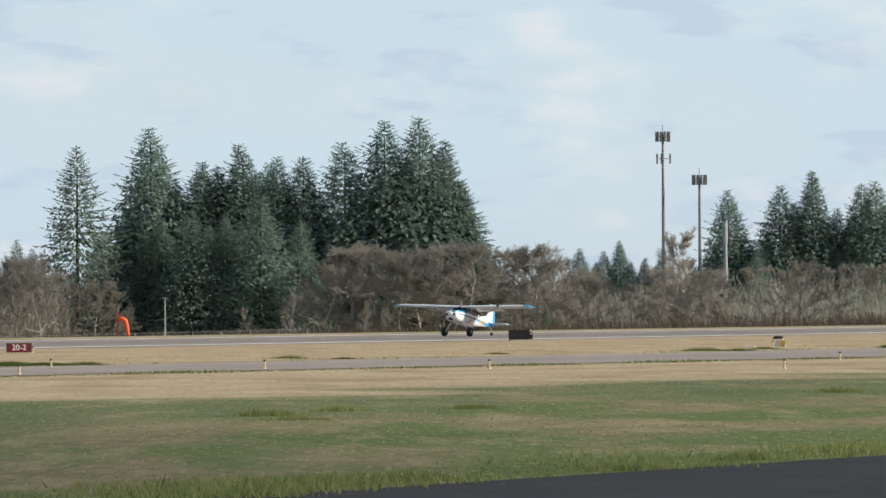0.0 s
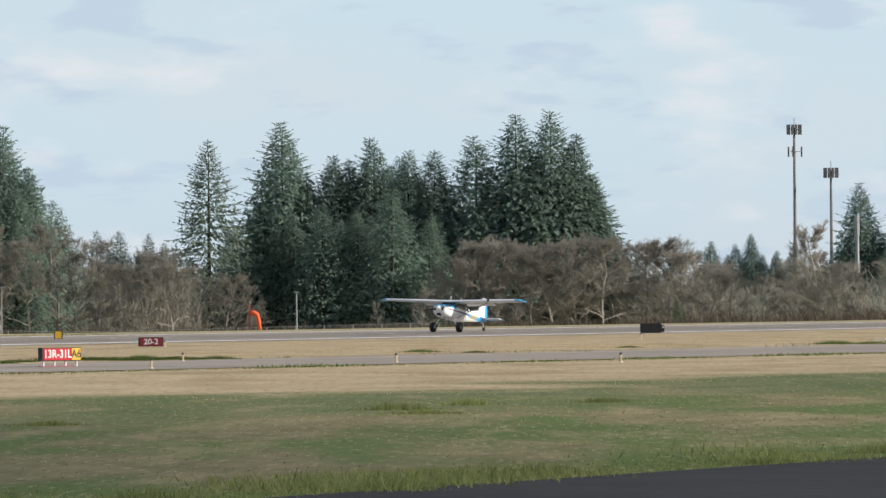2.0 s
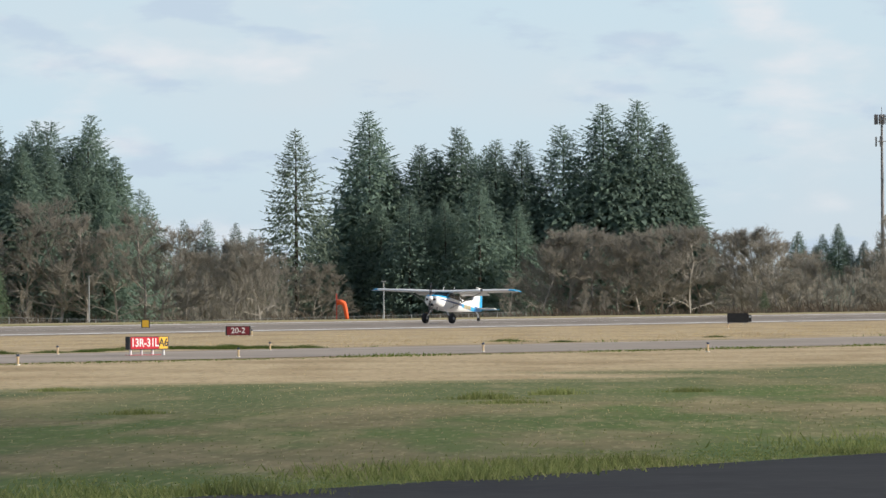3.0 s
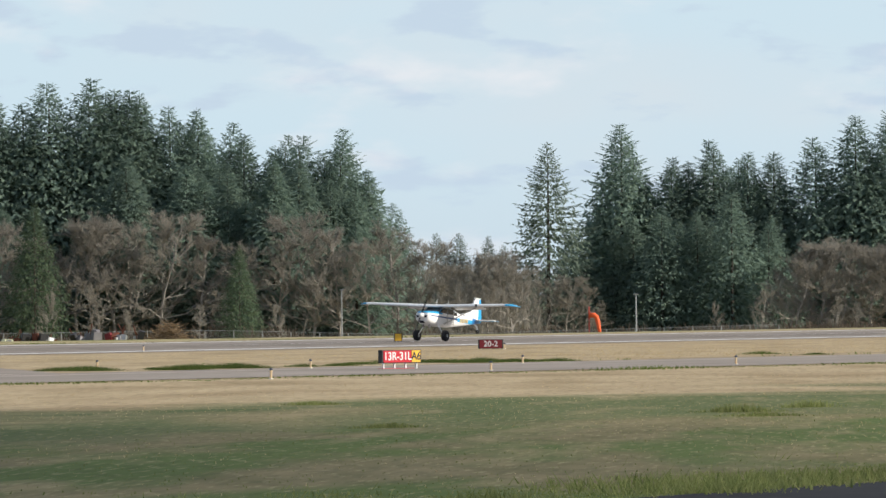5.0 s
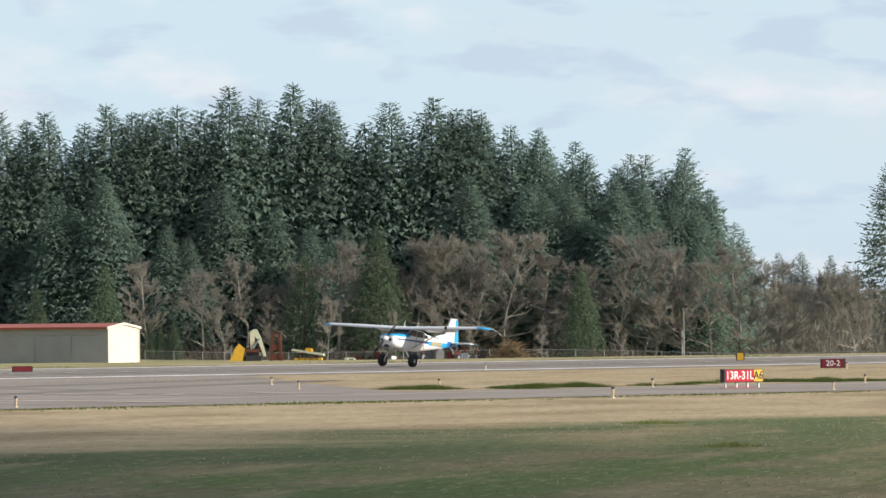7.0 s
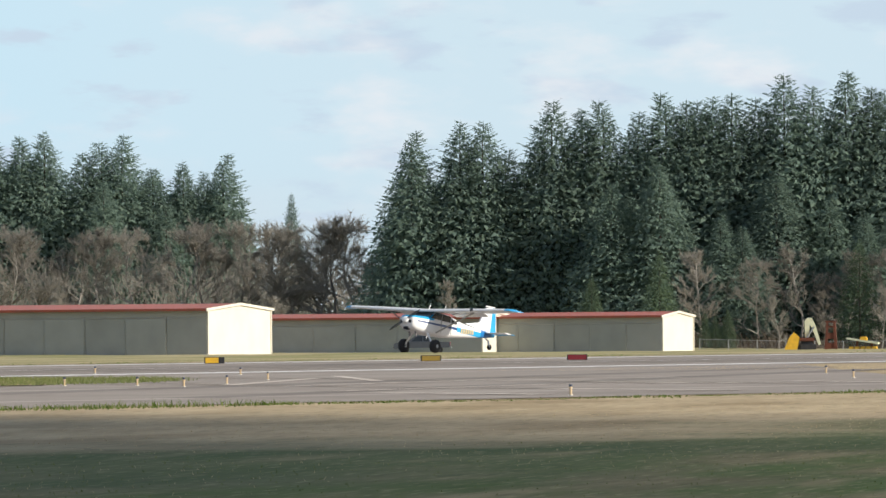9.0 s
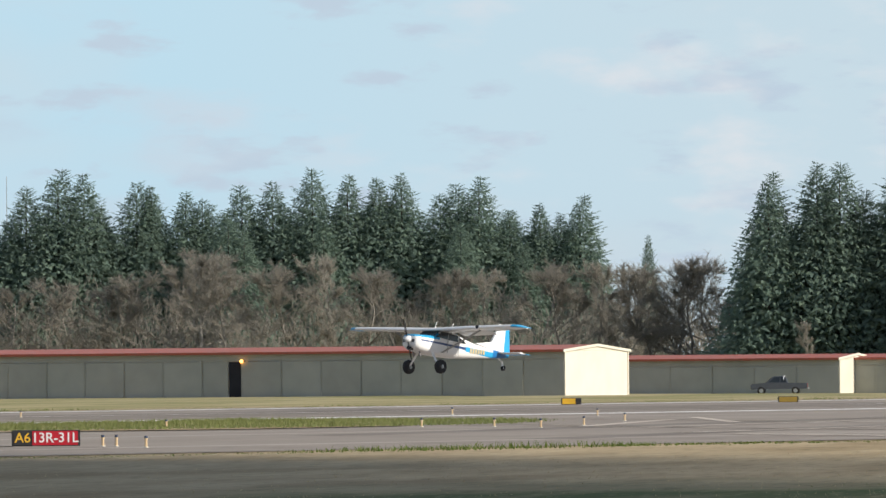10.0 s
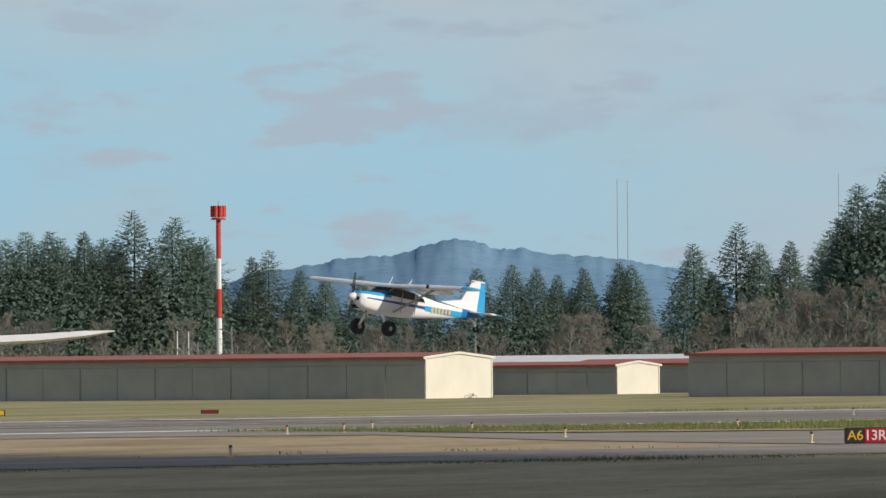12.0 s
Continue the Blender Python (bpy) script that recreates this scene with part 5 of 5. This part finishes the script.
def flat_trailer():
    t = thing("flat_trailer", on_land(-8.36, 640, 0) @ Matrix.Diagonal((1.1, 1.1, 1.25, 1)), "yellow flat trailer with a tilted plank load", "trailer")
    for k in range(5):
        part("block", boxes((-1.25 + k * 0.52, -0.85 + k * 0.52, -0.4, 0.4, -0.02, 0.42), bevel=0.03), YELLOW, t)
    bm = bmesh.new()
    box(bm, -1.5, 1.4, -0.5, 0.5, 0.0, 0.14, m=pose(0, 0, 0.78, 0, 8, 0))
    part("deck", bm, CREAM_STEEL, t)
    part("engine", boxes((-0.3, 0.35, -0.3, 0.3, 0.84, 1.2), bevel=0.08), YELLOW, t)
    part("support", boxes((-0.6, -0.5, -0.3, 0.3, 0.4, 0.85), (0.7, 0.8, -0.3, 0.3, 0.4, 0.68)), RUST, t)


def scrap(az, w, h, mat, label, seed):
    rnd = random.Random(seed)
    s = thing("scrap_heap", on_land(az, 640, 0), label, "scrap metal", "scrap along the fence")
    for k in range(7):
        x = rnd.uniform(-w / 2, w / 2)
        bm = bmesh.new()
        box(bm, -rnd.uniform(0.2, 0.6), rnd.uniform(0.2, 0.6), -0.3, 0.3, 0, h * rnd.uniform(0.35, 1.2), 0.05, pose(x, rnd.uniform(-0.4, 0.4), 0, rnd.uniform(-12, 12), rnd.uniform(-22, 22), rnd.uniform(0, 90)))
        part("piece", bm, rnd.choice(mat), s)
    bm = bmesh.new()
    for k in range(5):
        x = rnd.uniform(-w / 2, w / 2)
        rod(bm, (x, 0, 0.1), (x + rnd.uniform(-1.0, 1.0), 0, h * rnd.uniform(0.8, 1.7)), 0.05, sides=5)
    part("bar", bm, RUST, s)


digger()
rusty_frame()
flat_trailer()
scrap(-7.80, 2.9, 0.85, (RUST, RUST, BLACK), "dark rusty scrap lying before the fence", 1)
scrap(-7.98, 0.9, 0.5, (STEEL, CREAM_STEEL), "small pale scrap before the fence", 2)
scrap(-7.32, 3.2, 1.1, (MAST, BLACK, MAST), "grey machine parts piled before the fence", 3)
scrap(-7.62, 0.9, 0.6, (STEEL, RUST), "pale odds and ends before the fence", 7)
scrap(-6.93, 3.4, 1.2, (MAST, STEEL, BLACK), "pile of dark machine parts before the fence", 4)
scrap(-7.06, 1.1, 0.75, (RUST, SIGN_MAROON), "rust-red metal bin before the fence", 5)
scrap(-26.8, 1.0, 0.5, (MAST, STEEL), "dark odds and ends on the grass", 6)


def brush_pile():
    rnd = random.Random(8)
    bm = bmesh.new()
    for _ in range(420):
        x, y = rnd.gauss(0, 1.1), rnd.gauss(0, 0.6)
        z = 1.9 * math.exp(-x * x * 0.5) * rnd.random()
        rod(bm, (x, y, z), (x + rnd.gauss(0, 0.7), y + rnd.gauss(0, 0.4), z + rnd.gauss(0.1, 0.3)), 0.035, 0.015, 4)
    ob = part("brush_pile", bm, CUT_BRUSH)
    ob.matrix_basis = on_land(-6.58, 645)
    tagged(ob, "heap of cut brown branches by the fence", "brush pile", kind="stuff")


brush_pile()


def clump_stand_in():
    # a made-up bicycle shape stands in for a small dark plant-like clump
    b = thing("bicycle", turned(bearing(-22.30, 646, -0.72), 16) @ Matrix.Diagonal((0.7, 0.7, 0.7, 1)), "small dark plant-like clump by a hangar end, built as a bicycle", "bicycle")
    for x in (-0.5, 0.5):
        bm = bmesh.new()
        for k in range(16):
            a, c = k * 0.3927, (k + 1) * 0.3927
            rod(bm, (x + 0.35 * math.cos(a), 0, 0.36 + 0.35 * math.sin(a)), (x + 0.35 * math.cos(c), 0, 0.36 + 0.35 * math.sin(c)), 0.04, sides=5)
        part("wheel", bm, TYRE, b)
    part("frame", rods(((-0.5, 0, 0.36), (0, 0, 0.4), 0.03), ((0, 0, 0.4), (0.4, 0, 0.85), 0.03), ((-0.15, 0, 0.85), (0.4, 0, 0.85), 0.03), ((-0.15, 0, 0.95), (0, 0, 0.4), 0.03), ((0.5, 0, 0.36), (0.38, 0, 1.05), 0.03)), BLACK, b)


clump_stand_in()


# ---- the aircraft ----
# local axes: y to the nose, x to its right, z up; the origin is on the ground between the main wheels
def livery():
    """White paint with blue cowl top, cheat lines and a blue tail band."""
    m = bpy.data.materials.new("aircraft_livery")
    m.use_nodes = True
    n, l = m.node_tree.nodes, m.node_tree.links
    p = n["Principled BSDF"]
    p.inputs["Roughness"].default_value = 0.3
    tc, sep = n.new("ShaderNodeTexCoord"), n.new("ShaderNodeSeparateXYZ")
    l.new(tc.outputs["Object"], sep.inputs[0])

    def maths(op, a, b):
        x = n.new("ShaderNodeMath")
        x.operation = op
        for i, v in enumerate((a, b)):
            if isinstance(v, (int, float)):
                x.inputs[i].default_value = v
            else:
                l.new(v, x.inputs[i])
        return x.outputs[0]

    y, z = sep.outputs["Y"], sep.outputs["Z"]

    def above(y0, z0, y1, z1):
        """1 where the point lies above the line through two places of the side view."""
        k = (z1 - z0) / (y1 - y0)
        return maths("GREATER_THAN", z, maths("ADD", maths("MULTIPLY", y, k), z0 - k * y0))

    both = lambda a, b: maths("MULTIPLY", a, b)
    no = lambda a: maths("SUBTRACT", 1.0, a)
    ahead = lambda v: maths("GREATER_THAN", y, v)
    cowl = both(above(1.3, 1.47, -0.1, 1.50), ahead(-0.30))
    line1 = both(both(above(1.3, 1.30, -2.4, 1.28), no(above(1.3, 1.35, -2.4, 1.42))), both(ahead(-2.6), no(ahead(1.0))))
    band = both(both(above(-2.0, 1.22, -4.4, 1.22), no(above(-2.0, 1.44, -5.2, 1.50))), no(ahead(-2.35)))
    tail = both(no(above(-4.3, 1.62, -6.2, 1.66)), no(ahead(-4.75)))
    rudder = no(ahead(-5.80))
    blue, dark = (0.03, 0.36, 0.66, 1), (0.03, 0.07, 0.20, 1)
    dirt = n.new("ShaderNodeTexNoise")
    dirt.inputs["Scale"].default_value = 3.0
    base = n.new("ShaderNodeMix")
    base.data_type = "RGBA"
    base.inputs[6].default_value, base.inputs[7].default_value = (0.84, 0.83, 0.81, 1), (0.76, 0.75, 0.73, 1)
    l.new(dirt.outputs["Fac"], base.inputs[0])
    cur = base.outputs[2]
    for mask, c in ((cowl, blue), (line1, dark), (band, blue), (tail, (0.015, 0.16, 0.42, 1)), (rudder, blue)):
        x = n.new("ShaderNodeMix")
        x.data_type = "RGBA"
        x.inputs[7].default_value = c
        l.new(cur, x.inputs[6])
        l.new(mask, x.inputs[0])
        cur = x.outputs[2]
    l.new(cur, p.inputs["Base Color"])
    return m


LIVERY = livery()
BLUE = material("blue_paint", (0.03, 0.36, 0.66), (0.03, 0.31, 0.60), 2.0, 0.3)
GOLD = material("gold_paint", (0.62, 0.46, 0.22), (0.55, 0.42, 0.22), 2.0, 0.4)


def ring(y, hw, zb, zt, soft=0.55, n=20):
    """A rounded-box section of the fuselage."""
    zc, hh = (zb + zt) / 2, (zt - zb) / 2
    out = []
    for k in range(n):
        a = 6.28318 * k / n
        c, s = math.cos(a), math.sin(a)
        out.append((hw * math.copysign(abs(c) ** soft, c), y, zc + hh * math.copysign(abs(s) ** soft, s)))
    return out


def foil(x, y_lead, chord, z, thick):
    """A wing section across the chord at span x."""
    prof = ((0, 0), (0.03, 0.45), (0.12, 0.85), (0.3, 1.0), (0.6, 0.7), (1.0, 0.04), (0.6, -0.18), (0.25, -0.3), (0.05, -0.28))
    return [(x, y_lead - chord * u, z + thick * v) for u, v in prof]


def see_through(name, colour, clear):
    """Dark paint that lets part of the light straight through, as a fast blade does."""
    m = material(name, colour)
    n, l = m.node_tree.nodes, m.node_tree.links
    t, mix = n.new("ShaderNodeBsdfTransparent"), n.new("ShaderNodeMixShader")
    mix.inputs[0].default_value = clear
    l.new(n["Principled BSDF"].outputs["BSDF"], mix.inputs[1])
    l.new(t.outputs["BSDF"], mix.inputs[2])
    l.new(mix.outputs["Shader"], n["Material Output"].inputs["Surface"])
    return m


BLADE_BLUR = see_through("spinning_blade", (0.03, 0.03, 0.035), 0.55)
LIFT = 0.18  # how much higher the airframe sits than its own datum


def aeroplane():
    p = thing("light_aircraft", Matrix(), "white and blue high-wing light aircraft with fat black tyres", "aircraft")
    sections = [(1.30, 0.36, 1.02, 1.50), (1.22, 0.45, 0.92, 1.58), (0.95, 0.52, 0.82, 1.66), (0.40, 0.56, 0.76, 1.72), (0.02, 0.57, 0.74, 1.76), (-0.42, 0.57, 0.74, 2.16),
                (-1.0, 0.57, 0.76, 2.20), (-1.75, 0.54, 0.80, 2.16), (-2.35, 0.48, 0.88, 1.99), (-3.2, 0.37, 1.00, 1.84), (-4.2, 0.25, 1.14, 1.75), (-5.2, 0.14, 1.28, 1.70), (-6.0, 0.05, 1.40, 1.66)]
    part("fuselage", loft([ring(*s) for s in sections]), LIVERY, p, smooth_faces=True)
    # nose
    part("spinner", loft([[(r * math.cos(k * 0.524), y, 1.30 + r * math.sin(k * 0.524)) for k in range(12)] for y, r in ((1.30, 0.20), (1.40, 0.18), (1.52, 0.11), (1.60, 0.02))]), WHITE, p, smooth_faces=True)
    for s in (-1, 1):
        # inlet mouths and chin scoop: solid boxes, the shade inside given as colour
        part("air_inlet", boxes((s * 0.27 - 0.1, s * 0.27 + 0.1, 1.27, 1.315, 1.16, 1.34), bevel=0.02), OPENING_SHADE, p)
        part("exhaust", rods(((s * 0.2, 0.7, 0.82), (s * 0.2, 0.62, 0.58), 0.05)), MAST, p)
    part("chin_scoop", boxes((-0.14, 0.14, 1.0, 1.3, 0.84, 1.0), bevel=0.03), OPENING_SHADE, p)
    prop = part("propeller", rods(((0, 1.42, 1.30), (0, 1.40, 1.30), 0.10)), BLACK, p)
    prop.data.transform(Matrix.Translation((0, -1.41, -1.30)))
    prop.matrix_basis = Matrix.Translation((0, 1.41, 1.30))
    for s in (-1, 1):
        part("blade", loft([[(w, 0.02, s * z), (0, 0.04, s * z), (-w, -0.02, s * z), (0, -0.04, s * z)] for z, w in ((0.08, 0.05), (0.4, 0.085), (0.8, 0.075), (1.04, 0.04))]), BLADE_BLUR, prop)
    # glazing, slightly proud of the skin
    part("windscreen", loft([[(-0.50, 0.04, 1.74), (0.50, 0.04, 1.74), (0.50, -0.38, 2.14), (-0.50, -0.38, 2.14)], [(-0.50, 0.08, 1.76), (0.50, 0.08, 1.76), (0.50, -0.34, 2.17), (-0.50, -0.34, 2.17)]]), GLASS, p)
    for s in (-1, 1):
        w = lambda pts: loft([[(s * x0, y, z) for y, z in pts] for x0 in (0.53, 0.583)])
        part("front_window", w(((-0.02, 1.66), (-0.42, 2.05), (-0.86, 2.07), (-0.86, 1.64))), GLASS, p)
        part("side_window", w(((-0.93, 1.62), (-0.93, 2.06), (-1.62, 2.03), (-1.62, 1.62))), GLASS, p)
        part("rear_window", loft([[(s * (x0 - 0.045 * (1.78 + y) * -1), y, z) for y, z in ((-1.78, 1.60), (-1.78, 1.88), (-2.12, 1.84), (-2.28, 1.62))] for x0 in (0.49, 0.548)]), GLASS, p)
        for y in (-0.89, -1.70):
            part("door_frame", boxes((s * 0.585 - 0.008, s * 0.585 + 0.008, y - 0.02, y + 0.02, 0.95, 2.05)), STEEL, p)
        # registration is shown as plain bars
        for k in range(6):
            part("marking_bar", loft([[(s * (0.455 - 0.11 * (-(y + 2.45))) + s * o, y, z) for y, z in ((-2.75 - k * 0.22, 1.20 + 0.015 * k), (-2.89 - k * 0.22, 1.20 + 0.015 * k), (-2.89 - k * 0.22, 1.44 + 0.01 * k), (-2.75 - k * 0.22, 1.44 + 0.01 * k))] for o in (-0.02, 0.018)]), GOLD, p)
    # wings
    for s, side in ((1, "right"), (-1, "left")):
        secs = [(0.30, -0.12, 1.66, 2.16, 0.15), (2.7, -0.12, 1.66, 2.22, 0.15), (4.9, -0.28, 1.25, 2.29, 0.11)]
        part("wing", loft([foil(s * x, y, c, z, t) for x, y, c, z, t in secs]), WHITE, p, smooth_faces=False)
        part("wing_tip", loft([foil(s * x, y, c, z, t) for x, y, c, z, t in ((4.9, -0.28, 1.25, 2.29, 0.11), (5.2, -0.34, 1.12, 2.29, 0.09), (5.48, -0.55, 0.75, 2.25, 0.03))]), BLUE, p, "blue drooped wing tip")
        part("flap", loft([[(s * x, -1.50, 2.14 + dz), (s * x, -1.60, 2.20 + dz), (s * x, -2.05, 2.0 + dz), (s * x, -1.62, 2.10 + dz)] for x, dz in ((0.62, 0.0), (2.65, 0.05))]), WHITE, p)
        part("aileron", loft([[(s * x, y, z + 0.02), (s * x, y - 0.28, z - 0.015), (s * x, y, z - 0.03)] for x, y, z in ((2.72, -1.74, 2.23), (4.85, -1.50, 2.30))]), WHITE, p)
        part("strut", loft([[(x, y + 0.10, z), (x, y, z + 0.03), (x, y - 0.10, z), (x, y, z - 0.03)] for x, y, z in ((s * 0.55, -0.55, 0.92), (s * 2.65, -0.75, 1.99))]), STEEL, p)
        # landing gear
        part("gear_leg", loft([[(s * x, 0.05 + w, z), (s * x, 0.05 - w, z), (s * (x + 0.03), 0.05 - w, z - 0.05), (s * (x + 0.03), 0.05 + w, z - 0.05)] for x, w, z in ((0.42, 0.10, 0.90), (0.66, 0.08, 0.55), (0.90, 0.06, 0.18))]), WHITE, p)
        wheel = part("wheel", rods(((-0.14, 0, 0), (0.14, 0, 0), 0.10)), STEEL, p)
        wheel.matrix_basis = Matrix.Translation((s * 1.0, 0, 0.345 - LIFT))
        tyre = [[(x, r * math.cos(k * 0.314), r * math.sin(k * 0.314)) for k in range(20)] for x, r in ((-0.13, 0.15), (-0.16, 0.25), (-0.12, 0.32), (0, 0.345), (0.12, 0.32), (0.16, 0.25), (0.13, 0.15))]
        part("tyre", loft(tyre), TYRE, wheel, smooth_faces=True)
        part("hub_cap", rods(((-0.16, 0, 0), (0.16, 0, 0), 0.07)), STEEL, wheel)
    part("centre_section", loft([foil(x, -0.12, 1.66, 2.16, 0.15) for x in (-0.31, 0.31)]), WHITE, p)
    # tail
    fin = [(-3.6, 1.80), (-4.75, 2.02), (-5.22, 2.84), (-5.62, 2.92), (-5.74, 2.90), (-5.70, 1.62), (-4.4, 1.70)]
    part("fin", prism(fin, -0.045, 0.045, "x"), WHITE, p)
    part("rudder", prism([(-5.745, 2.90), (-6.02, 2.87), (-6.18, 1.70), (-6.10, 1.42), (-5.72, 1.45)], -0.03, 0.03, "x"), BLUE, p, "blue rudder")
    part("fin_cap", boxes((-0.05, 0.05, -6.0, -5.2, 2.90, 2.96), bevel=0.02), WHITE, p)
    for s in (-1, 1):
        part("tailplane", loft([[(s * x, y, 1.56), (s * x, y - c * 0.4, 1.60), (s * x, y - c, 1.56), (s * x, y - c * 0.4, 1.53)] for x, y, c in ((0.10, -5.10, 0.85), (1.32, -5.32, 0.55))]), WHITE, p)
        part("elevator", loft([[(s * x, y, 1.575), (s * x, y - c, 1.55), (s * x, y, 1.54)] for x, y, c in ((0.12, -5.97, 0.42), (1.36, -5.88, 0.30))]), BLUE, p)
    part("tail_spring", rods(((0, -5.30, 1.34), (0, -5.68, 1.18), 0.04), ((0, -5.68, 1.20), (0, -5.80, 0.86), 0.055)), WHITE, p)
    tail = part("tailwheel", rods(((-0.05, 0, 0), (0.05, 0, 0), 0.135), sides=16), TYRE, p)
    tail.matrix_basis = Matrix.Translation((0, -5.82, 0.88))
    part("antenna", rods(((0.2, -0.75, 2.3), (0.2, -0.92, 2.62), 0.02, 0.01), ((-0.2, -1.5, 2.3), (-0.2, -1.68, 2.58), 0.02, 0.01)), WHITE, p)
    part("landing_light", rods(((-3.0, -0.11, 2.27), (-3.0, -0.08, 2.27), 0.09)), GLASS, p)
    # the cabin roof is low and the wing lies close on it
    for ob in p.children:
        kind = ob.name.split(".")[0]
        if kind in ("wing", "wing_tip", "flap", "aileron", "centre_section", "antenna", "landing_light"):
            ob.data.transform(Matrix.Translation((0, -0.12, 1.96)) @ pose(0, 0, 0, -3.5) @ Matrix.Translation((0, 0.12, -2.16)))
        elif kind in ("fuselage", "windscreen", "front_window", "side_window", "rear_window", "door_frame"):
            for v in ob.data.vertices:
                if v.co.z > 1.45 and v.co.y < 1.0:
                    v.co.z = 1.45 + (v.co.z - 1.45) * 0.74
    return p


PLANE = aeroplane()


def motions():
    """The take-off run and climb: time, metres along the runway, height of the wheels, pitch and left bank."""
    run = [(0.0, -2.2, 0.0, 8.9, 0.9), (0.5, 2.9, 0.0, 8.8, 0.8), (1.0, 8.4, 0.0, 8.7, 0.7), (1.5, 14.3, 0.0, 8.6, 0.8), (2.0, 20.8, 0.0, 8.5, 0.8), (2.5, 27.6, 0.0, 8.3, 0.7),
           (3.5, 43.0, 0.0, 7.8, 0.7), (4.5, 60.7, 0.0, 7.0, 0.8), (5.0, 70.1, 0.0, 5.2, 1.2), (5.5, 80.1, 0.0, 3.8, 1.6), (6.0, 90.6, 0.0, 3.4, 1.8), (6.5, 101.5, 0.0, 3.6, 1.7),
           (7.5, 124.8, 0.02, 6.4, 2.4), (8.5, 149.1, 0.24, 8.2, 3.6), (9.0, 160.8, 0.55, 8.2, 1.5), (9.5, 173.9, 1.18, 8.0, -0.8), (10.0, 187.4, 1.70, 8.0, -0.2),
           (10.5, 200.8, 2.08, 8.1, 0.8), (11.0, 214.4, 2.44, 8.0, 1.8), (11.5, 228.9, 2.89, 8.0, 2.8), (12.0, 243.8, 3.57, 8.0, 3.6)]
    walk(PLANE, [(t, Matrix.Translation(runway(a - 8.8 * smooth(t, 7.0, 12.8), -9.9 * smooth(t, 7.0, 12.8), z + 0.03)) @ pose(0, 0, 0, 0, 0, HEADING) @ pose(0, 0, 0, pitch) @ pose(0, 0, 0, 0, -bank) @ pose(0, 0, LIFT)) for t, a, z, pitch, bank in run])
    for part_ob in PLANE.children:
        if part_ob.name.startswith("propeller"):
            walk(part_ob, [(k / 10, pose(0, 1.41, 1.30, 0, 80 * (k - 120), 0)) for k in range(121)])
        elif part_ob.name.startswith("wheel"):
            x = part_ob.matrix_basis.translation.x
            walk(part_ob, [(k / 10, pose(x, 0, 0.345 - LIFT, -75 * k, 0, 0)) for k in range(121)])


motions()
